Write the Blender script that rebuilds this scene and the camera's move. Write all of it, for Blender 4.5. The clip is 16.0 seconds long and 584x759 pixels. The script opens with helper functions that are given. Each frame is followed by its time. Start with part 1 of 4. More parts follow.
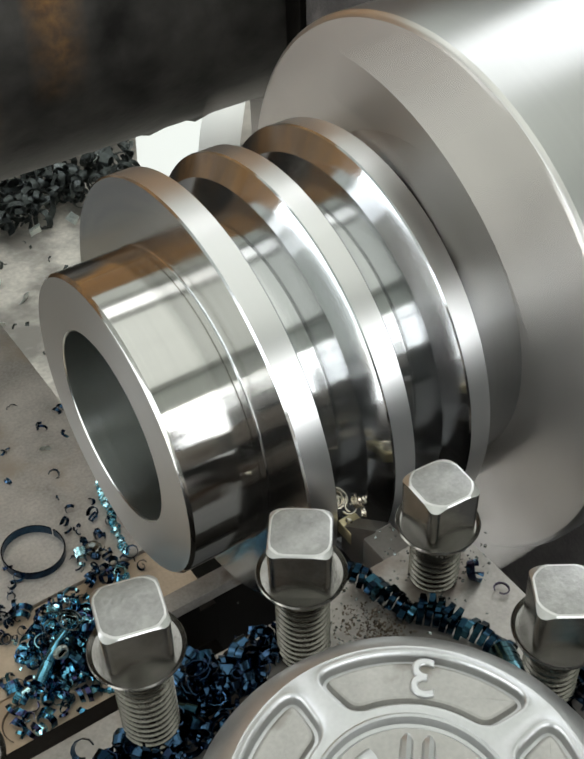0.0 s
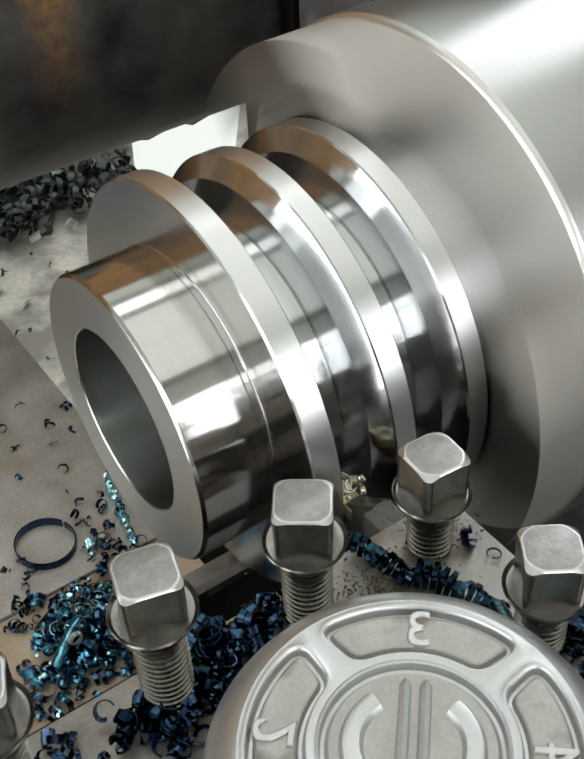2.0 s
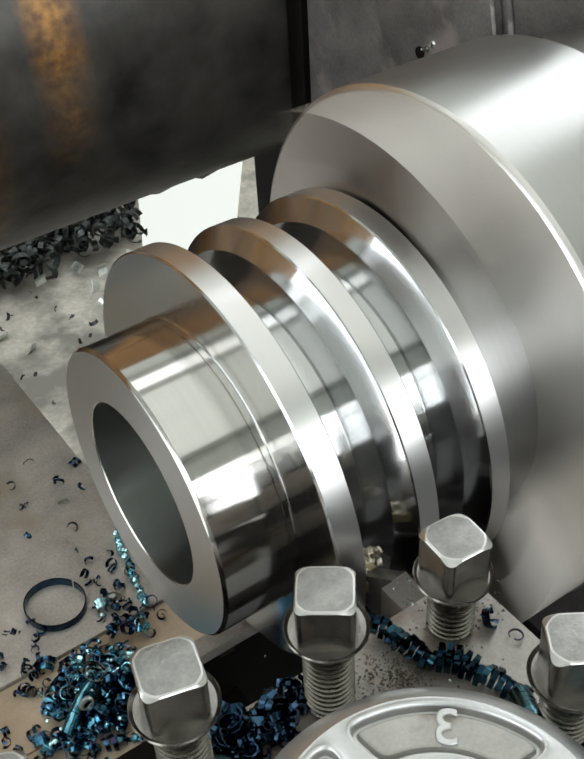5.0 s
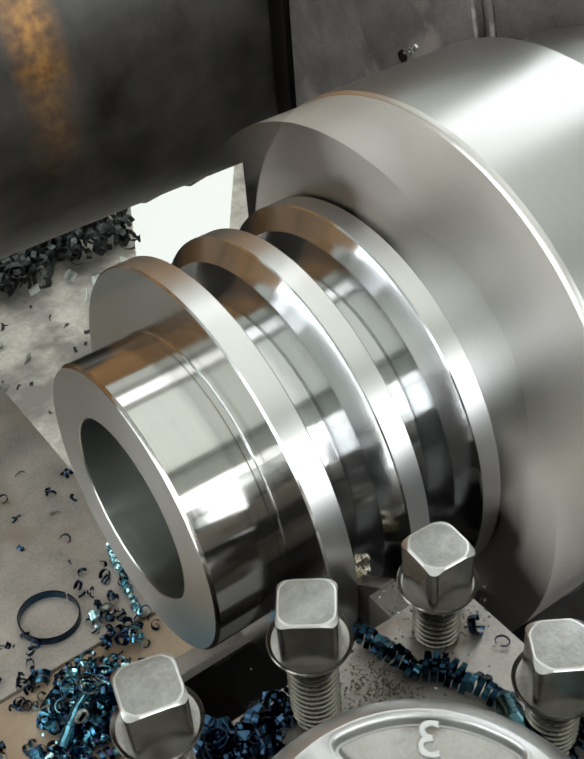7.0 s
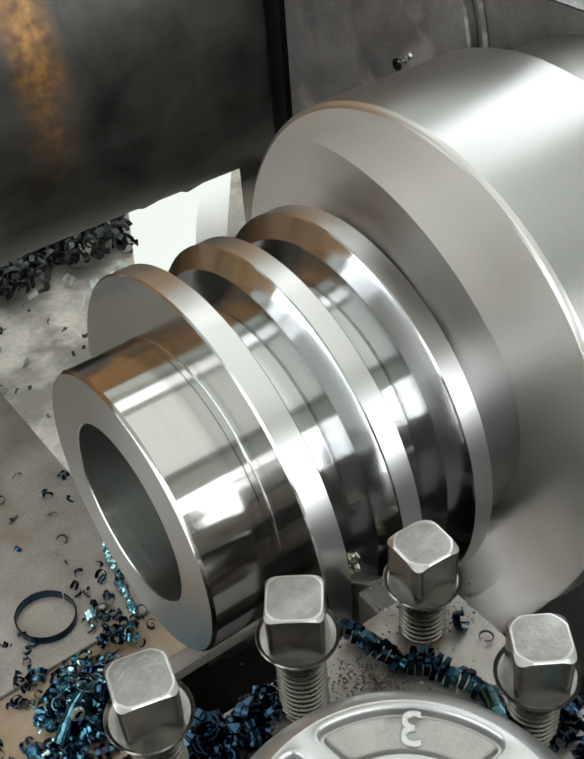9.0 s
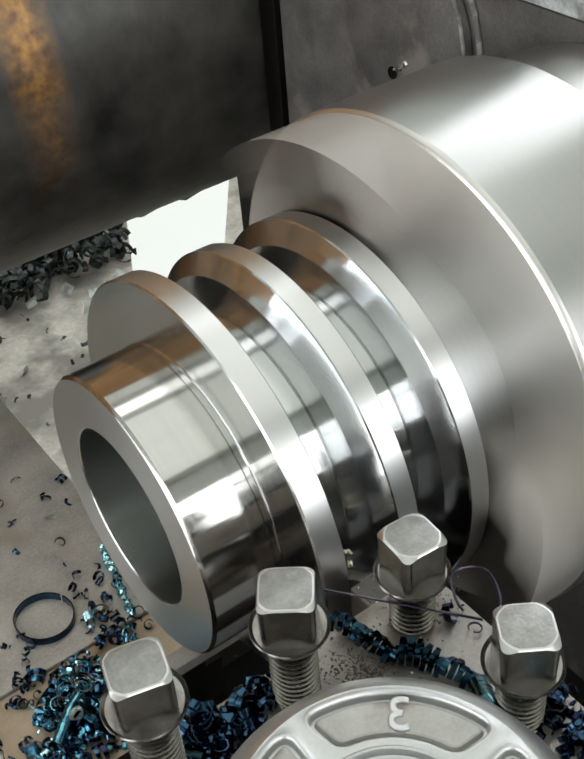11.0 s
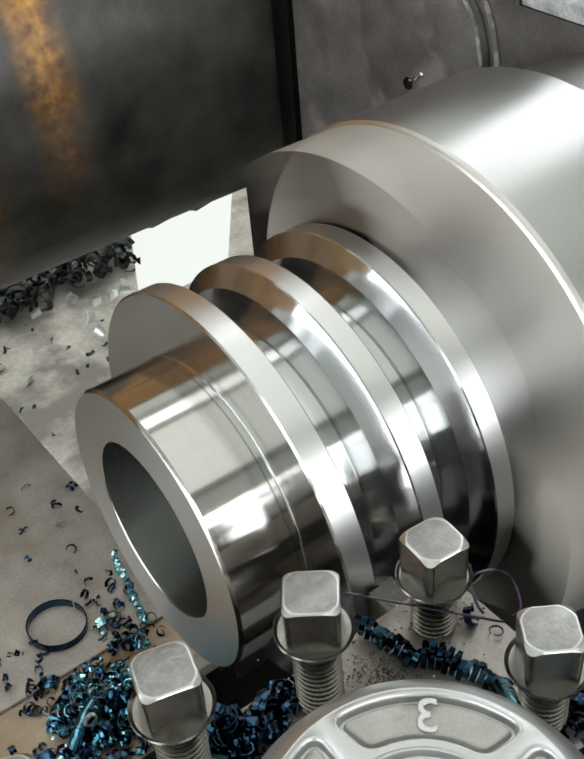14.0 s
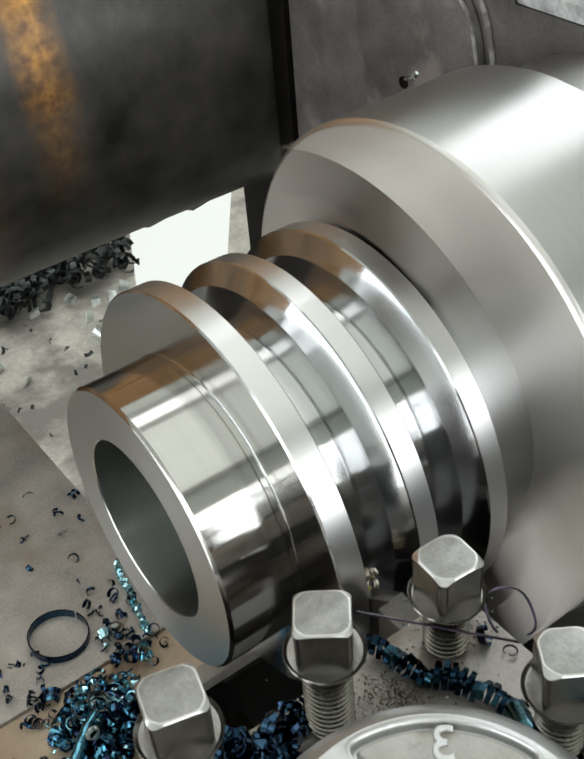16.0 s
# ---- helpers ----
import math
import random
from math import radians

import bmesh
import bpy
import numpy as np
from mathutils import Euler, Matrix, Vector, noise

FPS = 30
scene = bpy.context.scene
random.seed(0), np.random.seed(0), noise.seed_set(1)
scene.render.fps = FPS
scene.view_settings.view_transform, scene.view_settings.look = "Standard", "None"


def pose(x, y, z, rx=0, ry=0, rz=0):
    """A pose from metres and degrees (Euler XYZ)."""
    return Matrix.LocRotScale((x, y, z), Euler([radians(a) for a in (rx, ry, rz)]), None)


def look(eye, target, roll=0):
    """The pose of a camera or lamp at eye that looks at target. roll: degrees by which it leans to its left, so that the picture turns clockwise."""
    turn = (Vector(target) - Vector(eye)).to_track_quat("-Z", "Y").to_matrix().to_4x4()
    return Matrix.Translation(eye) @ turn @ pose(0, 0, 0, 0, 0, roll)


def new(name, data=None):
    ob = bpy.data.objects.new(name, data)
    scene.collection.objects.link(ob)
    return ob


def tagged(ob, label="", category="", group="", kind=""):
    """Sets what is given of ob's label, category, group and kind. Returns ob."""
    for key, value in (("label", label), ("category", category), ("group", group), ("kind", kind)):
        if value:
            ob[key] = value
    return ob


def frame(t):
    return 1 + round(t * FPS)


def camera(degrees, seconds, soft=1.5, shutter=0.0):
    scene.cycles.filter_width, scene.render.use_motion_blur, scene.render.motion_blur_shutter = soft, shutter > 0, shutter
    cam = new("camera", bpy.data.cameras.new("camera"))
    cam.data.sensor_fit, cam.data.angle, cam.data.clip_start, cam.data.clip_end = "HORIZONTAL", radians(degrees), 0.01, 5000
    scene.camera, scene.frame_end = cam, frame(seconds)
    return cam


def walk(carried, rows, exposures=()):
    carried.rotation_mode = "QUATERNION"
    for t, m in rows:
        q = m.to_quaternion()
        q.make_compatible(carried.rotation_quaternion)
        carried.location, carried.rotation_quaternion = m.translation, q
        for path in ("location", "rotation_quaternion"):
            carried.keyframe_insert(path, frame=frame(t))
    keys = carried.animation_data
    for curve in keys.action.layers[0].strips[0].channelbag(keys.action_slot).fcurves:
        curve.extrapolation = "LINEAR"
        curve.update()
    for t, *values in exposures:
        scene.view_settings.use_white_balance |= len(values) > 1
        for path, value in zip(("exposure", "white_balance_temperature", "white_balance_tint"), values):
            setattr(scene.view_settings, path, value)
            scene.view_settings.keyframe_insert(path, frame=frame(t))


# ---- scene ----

# ---------------------------------------------------------------- camera and timing
cam = camera(29.35, 16.0, soft=2.3, shutter=0.5)
PATH = [
    (0.0, -0.0891, -0.2471, 0.2420, 48.76, 1.45, -33.85),
    (0.5, -0.0900, -0.2501, 0.2430, 48.77, 1.76, -34.07),
    (1.0, -0.0898, -0.2521, 0.2438, 48.73, 2.20, -34.44),
    (1.5, -0.0923, -0.2550, 0.2460, 48.75, 2.38, -34.61),
    (2.0, -0.0969, -0.2568, 0.2485, 48.79, 2.57, -34.80),
    (2.5, -0.0996, -0.2559, 0.2517, 49.08, 2.38, -34.62),
    (3.0, -0.0970, -0.2502, 0.2543, 49.67, 2.43, -34.63),
    (3.5, -0.0965, -0.2474, 0.2551, 49.98, 2.43, -34.64),
    (4.0, -0.0965, -0.2464, 0.2557, 50.29, 2.46, -34.67),
    (6.5, -0.0915, -0.2437, 0.2572, 50.41, 3.67, -35.67),
    (7.0, -0.0900, -0.2443, 0.2575, 50.45, 3.92, -35.87),
    (7.5, -0.0883, -0.2452, 0.2575, 50.45, 4.04, -35.93),
    (8.0, -0.0882, -0.2460, 0.2584, 50.45, 4.07, -35.94),
    (8.5, -0.0894, -0.2482, 0.2605, 50.50, 3.94, -36.02),
    (9.0, -0.0912, -0.2480, 0.2618, 50.57, 3.92, -36.00),
    (11.5, -0.0944, -0.2527, 0.2648, 51.06, 4.16, -36.31),
    (12.0, -0.0960, -0.2537, 0.2669, 51.13, 4.20, -36.33),
    (12.5, -0.0977, -0.2553, 0.2684, 51.30, 4.21, -36.36),
    (13.0, -0.0995, -0.2564, 0.2687, 51.37, 4.25, -36.40),
    (13.5, -0.0996, -0.2526, 0.2669, 51.38, 4.24, -36.42),
    (14.0, -0.0990, -0.2454, 0.2646, 51.38, 4.25, -36.44),
    (14.5, -0.0973, -0.2449, 0.2644, 51.40, 4.27, -36.43),
    (15.0, -0.0989, -0.2487, 0.2670, 51.45, 4.21, -36.37),
    (15.5, -0.0999, -0.2492, 0.2648, 51.58, 4.08, -36.27),
    (16.0, -0.0968, -0.2466, 0.2626, 51.49, 4.17, -36.34),
]
walk(cam, [(t, pose(*p)) for t, *p in PATH])

# cross slide feed along y, in metres: a slow plunge, then a quick retreat
FEED = [(0.0, -0.0089), (0.5, -0.0086), (1.0, -0.0082), (1.5, -0.0075), (2.0, -0.0064), (2.5, -0.0055), (3.0, -0.0048),
        (3.5, -0.0044), (4.0, -0.0041), (6.5, -0.0022), (7.0, -0.0018), (7.5, -0.0011), (8.0, -0.0003), (8.5, 0.0001),
        (9.0, 0.0004), (11.5, 0.0039), (12.0, 0.0046), (12.5, 0.0052), (13.0, 0.0060), (13.5, 0.0069), (14.0, 0.0076),
        (14.5, 0.0081), (15.0, 0.0081), (15.5, 0.0067), (16.0, -0.0006)]

# angle of the nearest chuck jaw behind the top, in degrees, each half second
JAW = [(0.0, 30), (0.5, -40), (1.0, -25), (1.5, -70), (2.0, -30), (2.5, -65), (3.0, -65), (3.5, -12), (4.0, -55), (6.5, -25),
       (7.0, -12), (7.5, -60), (8.0, 10), (8.5, -45), (9.0, 25), (11.5, 10), (12.0, -52), (12.5, -8), (13.0, -3), (13.5, -62),
       (14.0, -12), (14.5, -10), (15.0, -8), (15.5, -55), (16.0, 8)]
SPEED = 1728.0  # degrees a second, about 288 turns a minute

RIDERS = []  # things that ride on the cross slide
SPINNERS = []  # things that turn with the spindle

# ---------------------------------------------------------------- light
world = bpy.data.worlds.new("sky")
scene.world = world
world.use_nodes = True
wn = world.node_tree.nodes
sky = wn.new("ShaderNodeTexSky")
sky.sky_type = "NISHITA"
sky.sun_disc = False
sky.sun_elevation, sky.sun_rotation = radians(48), radians(270)
world.node_tree.links.new(sky.outputs[0], wn["Background"].inputs[0])
wn["Background"].inputs[1].default_value = 0.1


def area_light(name, at, target, w, h, watts, colour):
    data = bpy.data.lights.new(name, "AREA")
    data.shape, data.size, data.size_y, data.energy, data.color = "RECTANGLE", w, h, watts, colour
    ob = new(name, data)
    ob.matrix_world = look(at, target)
    return ob


area_light("front_window_light", (0.45, -3.18, 1.50), (0.45, 0, 1.50), 4.3, 2.0, 91, (0.98, 1.0, 0.98))
area_light("side_window_light", (3.38, 1.80, 2.85), (0, 1.80, 2.85), 2.1, 2.1, 34, (0.97, 1.0, 1.0))
# unseen fill lamp in an added opening, brightens chuck face and groove walls
area_light("west_fill_light", (-3.38, 0.15, 0.42), (0, 0.15, 0.42), 4.3, 2.9, 112, (0.97, 1.0, 0.985))
# two unseen ceiling lamps: even fill, then a bright streak for the reflections
area_light("ceiling_fill_light", (0.0, -0.6, 4.12), (0.0, -0.6, 0), 6.6, 4.2, 54, (0.95, 1.0, 0.96))
area_light("ceiling_streak_light", (0.0, 2.4, 4.12), (0.0, 2.4, 0), 6.6, 0.9, 31, (0.97, 0.99, 1.0))

sun = new("sun", bpy.data.lights.new("sun", "SUN"))
sun.data.energy, sun.data.angle, sun.data.color = 4.0, radians(0.5), (1.0, 0.97, 0.92)
sun.matrix_world = look((-4.0, 0.15, 4.44), (0.0, 0.15, 0.0))  # low in the west, through the added opening, to brighten the floor

# ---------------------------------------------------------------- materials


def material(name, base, rough, metal=0.0, spread=0.12, scale=60.0, fine=900.0, bump=0.1, dist=0.0004, second=None, amount=0.5,
             aniso=0.0):
    """A surface with two scales of variation; second: a stain's colour, amount: how much of the surface it takes."""
    m = bpy.data.materials.new(name)
    m.use_nodes = True
    n, l = m.node_tree.nodes, m.node_tree.links
    b = n["Principled BSDF"]
    b.inputs["Metallic"].default_value = metal
    co = n.new("ShaderNodeTexCoord")
    if aniso:
        grooved(n, l, b, co, aniso)
    big, small = n.new("ShaderNodeTexNoise"), n.new("ShaderNodeTexNoise")
    for t, s, d in ((big, scale, 6), (small, fine, 3)):
        t.inputs["Scale"].default_value, t.inputs["Detail"].default_value = s, d
        l.new(co.outputs["Object"], t.inputs["Vector"])
    ramp = n.new("ShaderNodeValToRGB")
    dark = [c * (1 - spread * 1.6) for c in base]
    light = [min(1, c * (1 + spread)) for c in base]
    ramp.color_ramp.elements[0].position, ramp.color_ramp.elements[1].position = 0.3, 0.7
    ramp.color_ramp.elements[0].color, ramp.color_ramp.elements[1].color = (*dark, 1), (*light, 1)
    mixf = n.new("ShaderNodeMath")
    mixf.operation = "MULTIPLY_ADD"
    mixf.inputs[1].default_value = 0.35
    add = n.new("ShaderNodeMath")
    add.operation = "MULTIPLY"
    add.inputs[1].default_value = 0.65
    l.new(big.outputs["Fac"], add.inputs[0])
    l.new(small.outputs["Fac"], mixf.inputs[0])
    l.new(add.outputs[0], mixf.inputs[2])
    l.new(mixf.outputs[0], ramp.inputs["Fac"])
    colour = ramp.outputs["Color"]
    if second:
        st = n.new("ShaderNodeTexNoise")
        st.inputs["Scale"].default_value, st.inputs["Detail"].default_value = scale * 0.55, 8
        l.new(co.outputs["Object"], st.inputs["Vector"])
        edge = n.new("ShaderNodeMapRange")
        edge.inputs["From Min"].default_value, edge.inputs["From Max"].default_value = 0.68 - amount * 0.4, 0.80 - amount * 0.4
        l.new(st.outputs["Fac"], edge.inputs["Value"])
        mx = n.new("ShaderNodeMix")
        mx.data_type = "RGBA"
        mx.inputs["B"].default_value = (*second, 1)
        l.new(edge.outputs[0], mx.inputs["Factor"])
        l.new(colour, mx.inputs["A"])
        colour = mx.outputs["Result"]
    l.new(colour, b.inputs["Base Color"])
    rr = n.new("ShaderNodeMapRange")
    rr.inputs["To Min"].default_value, rr.inputs["To Max"].default_value = rough * 0.75, min(1, rough * 1.3)
    l.new(mixf.outputs[0], rr.inputs["Value"])
    l.new(rr.outputs[0], b.inputs["Roughness"])
    bp = n.new("ShaderNodeBump")
    bp.inputs["Strength"].default_value, bp.inputs["Distance"].default_value = bump, dist
    l.new(mixf.outputs[0], bp.inputs["Height"])
    l.new(bp.outputs[0], b.inputs["Normal"])
    return m


def grooved(n, l, b, co, amount):
    """Stretch the gloss across the fine turning grooves, which run round the x axis."""
    out = n.new("ShaderNodeVectorMath")
    out.operation = "MULTIPLY"
    out.inputs[1].default_value = (0, 1, 1)
    l.new(co.outputs["Object"], out.inputs[0])
    unit = n.new("ShaderNodeVectorMath")
    unit.operation = "NORMALIZE"
    l.new(out.outputs[0], unit.inputs[0])
    along = n.new("ShaderNodeVectorMath")
    along.operation = "ADD"
    along.inputs[1].default_value = (1, 0, 0)
    l.new(unit.outputs[0], along.inputs[0])
    turn = n.new("ShaderNodeVectorTransform")
    turn.vector_type, turn.convert_from, turn.convert_to = "VECTOR", "OBJECT", "WORLD"
    l.new(along.outputs[0], turn.inputs[0])
    l.new(turn.outputs[0], b.inputs["Tangent"])
    b.inputs["Anisotropic"].default_value = amount


def turned(name, base, rough, lines=0.08, tone=0.06, aniso=0.9):
    """Lathe-turned steel: fine rings along the x axis in gloss, tone and relief."""
    m = bpy.data.materials.new(name)
    m.use_nodes = True
    n, l = m.node_tree.nodes, m.node_tree.links
    b = n["Principled BSDF"]
    b.inputs["Metallic"].default_value = 1.0
    co, sep = n.new("ShaderNodeTexCoord"), n.new("ShaderNodeSeparateXYZ")
    l.new(co.outputs["Object"], sep.inputs[0])
    grooved(n, l, b, co, aniso)
    r2 = n.new("ShaderNodeVectorMath")
    r2.operation = "MULTIPLY"
    r2.inputs[1].default_value = (0, 1, 1)
    l.new(co.outputs["Object"], r2.inputs[0])
    ln = n.new("ShaderNodeVectorMath")
    ln.operation = "LENGTH"
    l.new(r2.outputs[0], ln.inputs[0])
    s = n.new("ShaderNodeMath")
    s.operation = "MULTIPLY_ADD"
    s.inputs[1].default_value = 0.83
    l.new(ln.outputs["Value"], s.inputs[0])
    l.new(sep.outputs["X"], s.inputs[2])
    rings = []
    for scale, detail in ((4200.0, 2), (420.0, 4)):
        t = n.new("ShaderNodeTexNoise")
        t.noise_dimensions = "1D"
        t.inputs["Scale"].default_value, t.inputs["Detail"].default_value = scale, detail
        l.new(s.outputs[0], t.inputs["W"])
        rings.append(t)
    ramp = n.new("ShaderNodeValToRGB")
    ramp.color_ramp.elements[0].position, ramp.color_ramp.elements[1].position = 0.3, 0.7
    ramp.color_ramp.elements[0].color = (*[c * (1 - tone) for c in base], 1)
    ramp.color_ramp.elements[1].color = (*[min(1, c * (1 + tone * 0.6)) for c in base], 1)
    l.new(rings[1].outputs["Fac"], ramp.inputs["Fac"])
    l.new(ramp.outputs["Color"], b.inputs["Base Color"])
    rr = n.new("ShaderNodeMapRange")
    rr.inputs["From Min"].default_value, rr.inputs["From Max"].default_value = 0.3, 0.7
    rr.inputs["To Min"].default_value, rr.inputs["To Max"].default_value = rough * (1 - tone * 4), rough * (1 + tone * 4)
    l.new(rings[1].outputs["Fac"], rr.inputs["Value"])
    l.new(rr.outputs[0], b.inputs["Roughness"])
    bp = n.new("ShaderNodeBump")
    bp.inputs["Strength"].default_value, bp.inputs["Distance"].default_value = lines, 0.00008
    l.new(rings[0].outputs["Fac"], bp.inputs["Height"])
    l.new(bp.outputs[0], b.inputs["Normal"])
    return m


STEEL = turned("turned_steel", (0.70, 0.705, 0.70), 0.15, 0.02, 0.02, 0.92)
RIM = turned("turned_rim_steel", (0.76, 0.75, 0.735), 0.33, 0.0, 0.005, 0.35)
WALL_STEEL = turned("groove_wall_steel", (0.72, 0.73, 0.74), 0.12, 0.015, 0.02, 0.75)
HUB_STEEL = turned("turned_hub_steel", (0.62, 0.605, 0.575), 0.12, 0.02, 0.03, 0.8)
STEEL_FACE = turned("faced_steel", (0.61, 0.62, 0.625), 0.30, 0.03, 0.02, 0.6)
BORE = turned("bored_steel", (0.56, 0.58, 0.56), 0.24, 0.01, 0.015, 0.8)
CHUCK = turned("ground_chuck_steel", (0.58, 0.575, 0.56), 0.29, 0.0, 0.012, 0.3)
CHUCK_FACE = material("chuck_face_steel", (0.78, 0.745, 0.705), 0.42, 1.0, 0.04, 40, 700, 0.0)
JAW_SIDE = material("dull_jaw_side", (0.52, 0.49, 0.455), 0.60, 1.0, 0.1, 60, 900, 0.05)
JAW_STEEL = material("jaw_steel", (0.44, 0.41, 0.375), 0.30, 1.0, 0.06, 60, 900, 0.02)
RIM_BEVEL = turned("bright_rim_bevel", (0.72, 0.70, 0.67), 0.35, 0.0, 0.01, 0.3)
BLOCK = material("tool_post_steel", (0.35, 0.325, 0.295), 0.42, 0.6, 0.20, 70, 1100, 0.25, 0.0003, (0.12, 0.075, 0.05), 0.36)
BOLT_STEEL = material("worn_bolt_steel", (0.30, 0.29, 0.27), 0.24, 1.0, 0.16, 220, 1500, 0.4, 0.0002, (0.22, 0.21, 0.19), 0.4)
BOLT_EDGE = material("worn_bright_edge", (0.62, 0.61, 0.59), 0.30, 1.0, 0.08, 300, 1500, 0.3, 0.0002)
BOLT_TOP = material("dented_bolt_top", (0.34, 0.335, 0.32), 0.33, 1.0, 0.18, 260, 1100, 0.7, 0.0004)
THREAD = material("oily_thread_steel", (0.20, 0.19, 0.165), 0.25, 1.0, 0.2, 200, 1200, 0.3, 0.0002)
CAP = material("cast_cap_metal", (0.60, 0.60, 0.595), 0.33, 0.9, 0.07, 90, 1000, 0.25, 0.0002)
CAP_PAD = material("cast_pad_metal", (0.45, 0.435, 0.405), 0.45, 0.6, 0.12, 150, 1200, 0.4, 0.0002, (0.22, 0.20, 0.17), 0.25)
SLIDE = material("cross_slide_iron", (0.50, 0.455, 0.41), 0.45, 0.25, 0.26, 45, 700, 0.25, 0.0004, (0.40, 0.33, 0.26), 0.40)
SLIDE_BROWN = material("oily_slide_iron", (0.55, 0.43, 0.31), 0.42, 0.2, 0.14, 40, 800, 0.25, 0.0004, (0.42, 0.31, 0.21), 0.4)
DARK_IRON = material("dark_machine_iron", (0.022, 0.020, 0.018), 0.5, 1.0, 0.2, 30, 500, 0.2)
GREY_IRON = material("grey_headstock_paint", (0.105, 0.096, 0.092), 0.44, 0.0, 0.34, 60, 700, 0.8, 0.0008, (0.19, 0.165, 0.155), 0.30)
LIT_SCUFFED_PAINT = material("lit_scuffed_paint", (0.52, 0.535, 0.535), 0.6, 0.0, 0.35, 130, 700, 0.7, 0.0006, (0.2, 0.2, 0.2), 0.35)
CHALK = material("pale_scratch", (0.30, 0.285, 0.275), 0.7, 0.0, 0.3, 260, 1500, 0.5, 0.0006, (0.13, 0.12, 0.115), 0.62)
TOOL = material("tool_steel", (0.13, 0.12, 0.11), 0.33, 1.0, 0.15, 120, 900, 0.25)
CARBIDE = material("tool_tip", (0.55, 0.48, 0.30), 0.3, 1.0, 0.15, 400, 1500, 0.2)
TRAY = material("tray_floor", (0.56, 0.52, 0.46), 0.55, 0.0, 0.3, 22, 160, 0.5, 0.003, (0.24, 0.22, 0.195), 0.52)
WALL = material("workshop_wall_paint", (0.60, 0.62, 0.59), 0.8, 0.0, 0.06, 3, 60, 0.1)
DARK_BAND = material("dark_reflection_band", (0.055, 0.06, 0.057), 0.6, 0.0, 0.1, 5, 60, 0.1)
CEIL = material("workshop_ceiling_paint", (0.62, 0.63, 0.60), 0.85, 0.0, 0.05, 2, 40, 0.1)
FLOOR = material("workshop_concrete", (0.13, 0.128, 0.126), 0.75, 0.0, 0.2, 4, 80, 0.3)
FRAME = material("window_frame_paint", (0.5, 0.5, 0.48), 0.5, 0.0, 0.1, 20, 200, 0.1)


def chip_material(name, ramp_colours, rough=0.22):
    m = bpy.data.materials.new(name)
    m.use_nodes = True
    n, l = m.node_tree.nodes, m.node_tree.links
    b = n["Principled BSDF"]
    b.inputs["Metallic"].default_value, b.inputs["Roughness"].default_value = 1.0, rough
    geo, co, t = n.new("ShaderNodeNewGeometry"), n.new("ShaderNodeTexCoord"), n.new("ShaderNodeTexNoise")
    t.inputs["Scale"].default_value = 260
    l.new(co.outputs["Object"], t.inputs["Vector"])
    a = n.new("ShaderNodeMath")
    a.operation = "MULTIPLY_ADD"
    a.inputs[1].default_value, a.inputs[2].default_value = 0.7, -0.18
    l.new(t.outputs["Fac"], a.inputs[0])
    c = n.new("ShaderNodeMath")
    c.operation = "MULTIPLY_ADD"
    c.inputs[1].default_value = 0.65
    l.new(geo.outputs["Random Per Island"], c.inputs[0])
    l.new(a.outputs[0], c.inputs[2])
    ramp = n.new("ShaderNodeValToRGB")
    els = ramp.color_ramp.elements
    while len(els) < len(ramp_colours):
        els.new(0.5)
    for i, col in enumerate(ramp_colours):
        els[i].position, els[i].color = i / (len(ramp_colours) - 1), (*col, 1)
    l.new(c.outputs[0], ramp.inputs["Fac"])
    l.new(ramp.outputs["Color"], b.inputs["Base Color"])
    return m


BLUE = chip_material("blued_steel_chip", [(0.015, 0.025, 0.05), (0.03, 0.07, 0.14), (0.16, 0.50, 0.68), (0.02, 0.05, 0.10), (0.05, 0.04, 0.10), (0.08, 0.30, 0.46), (0.012, 0.02, 0.04)], 0.16)
TEAL = chip_material("teal_steel_chip", [(0.03, 0.07, 0.09), (0.09, 0.19, 0.22), (0.045, 0.11, 0.14)], 0.16)
CYAN = chip_material("bright_cyan_steel_chip", [(0.25, 0.62, 0.74), (0.65, 0.95, 1.0), (0.40, 0.80, 0.92), (0.16, 0.36, 0.48)], 0.22)
SPRING = chip_material("glossy_blue_spring_chip", [(0.02, 0.07, 0.12), (0.20, 0.55, 0.72), (0.06, 0.22, 0.32), (0.45, 0.85, 0.95), (0.03, 0.08, 0.13)], 0.15)
NAVY = chip_material("dark_blue_steel_chip", [(0.007, 0.010, 0.020), (0.016, 0.028, 0.056), (0.045, 0.10, 0.17), (0.02, 0.018, 0.042)], 0.15)
DARKWIRE = chip_material("dark_purple_wire_chip", [(0.02, 0.016, 0.026), (0.07, 0.055, 0.085), (0.03, 0.025, 0.03)], 0.3)
COIL = chip_material("dark_teal_steel_coil", [(0.004, 0.010, 0.018), (0.011, 0.032, 0.052), (0.005, 0.013, 0.027), (0.028, 0.08, 0.11), (0.006, 0.013, 0.022)], 0.12)
DULLCHIP = chip_material("dull_dark_steel_chip", [(0.03, 0.034, 0.033), (0.09, 0.10, 0.097), (0.045, 0.05, 0.048), (0.16, 0.175, 0.17)], 0.45)
GREYCHIP = chip_material("grey_steel_chip", [(0.08, 0.09, 0.085), (0.24, 0.27, 0.26), (0.10, 0.115, 0.11), (0.65, 0.70, 0.68)])
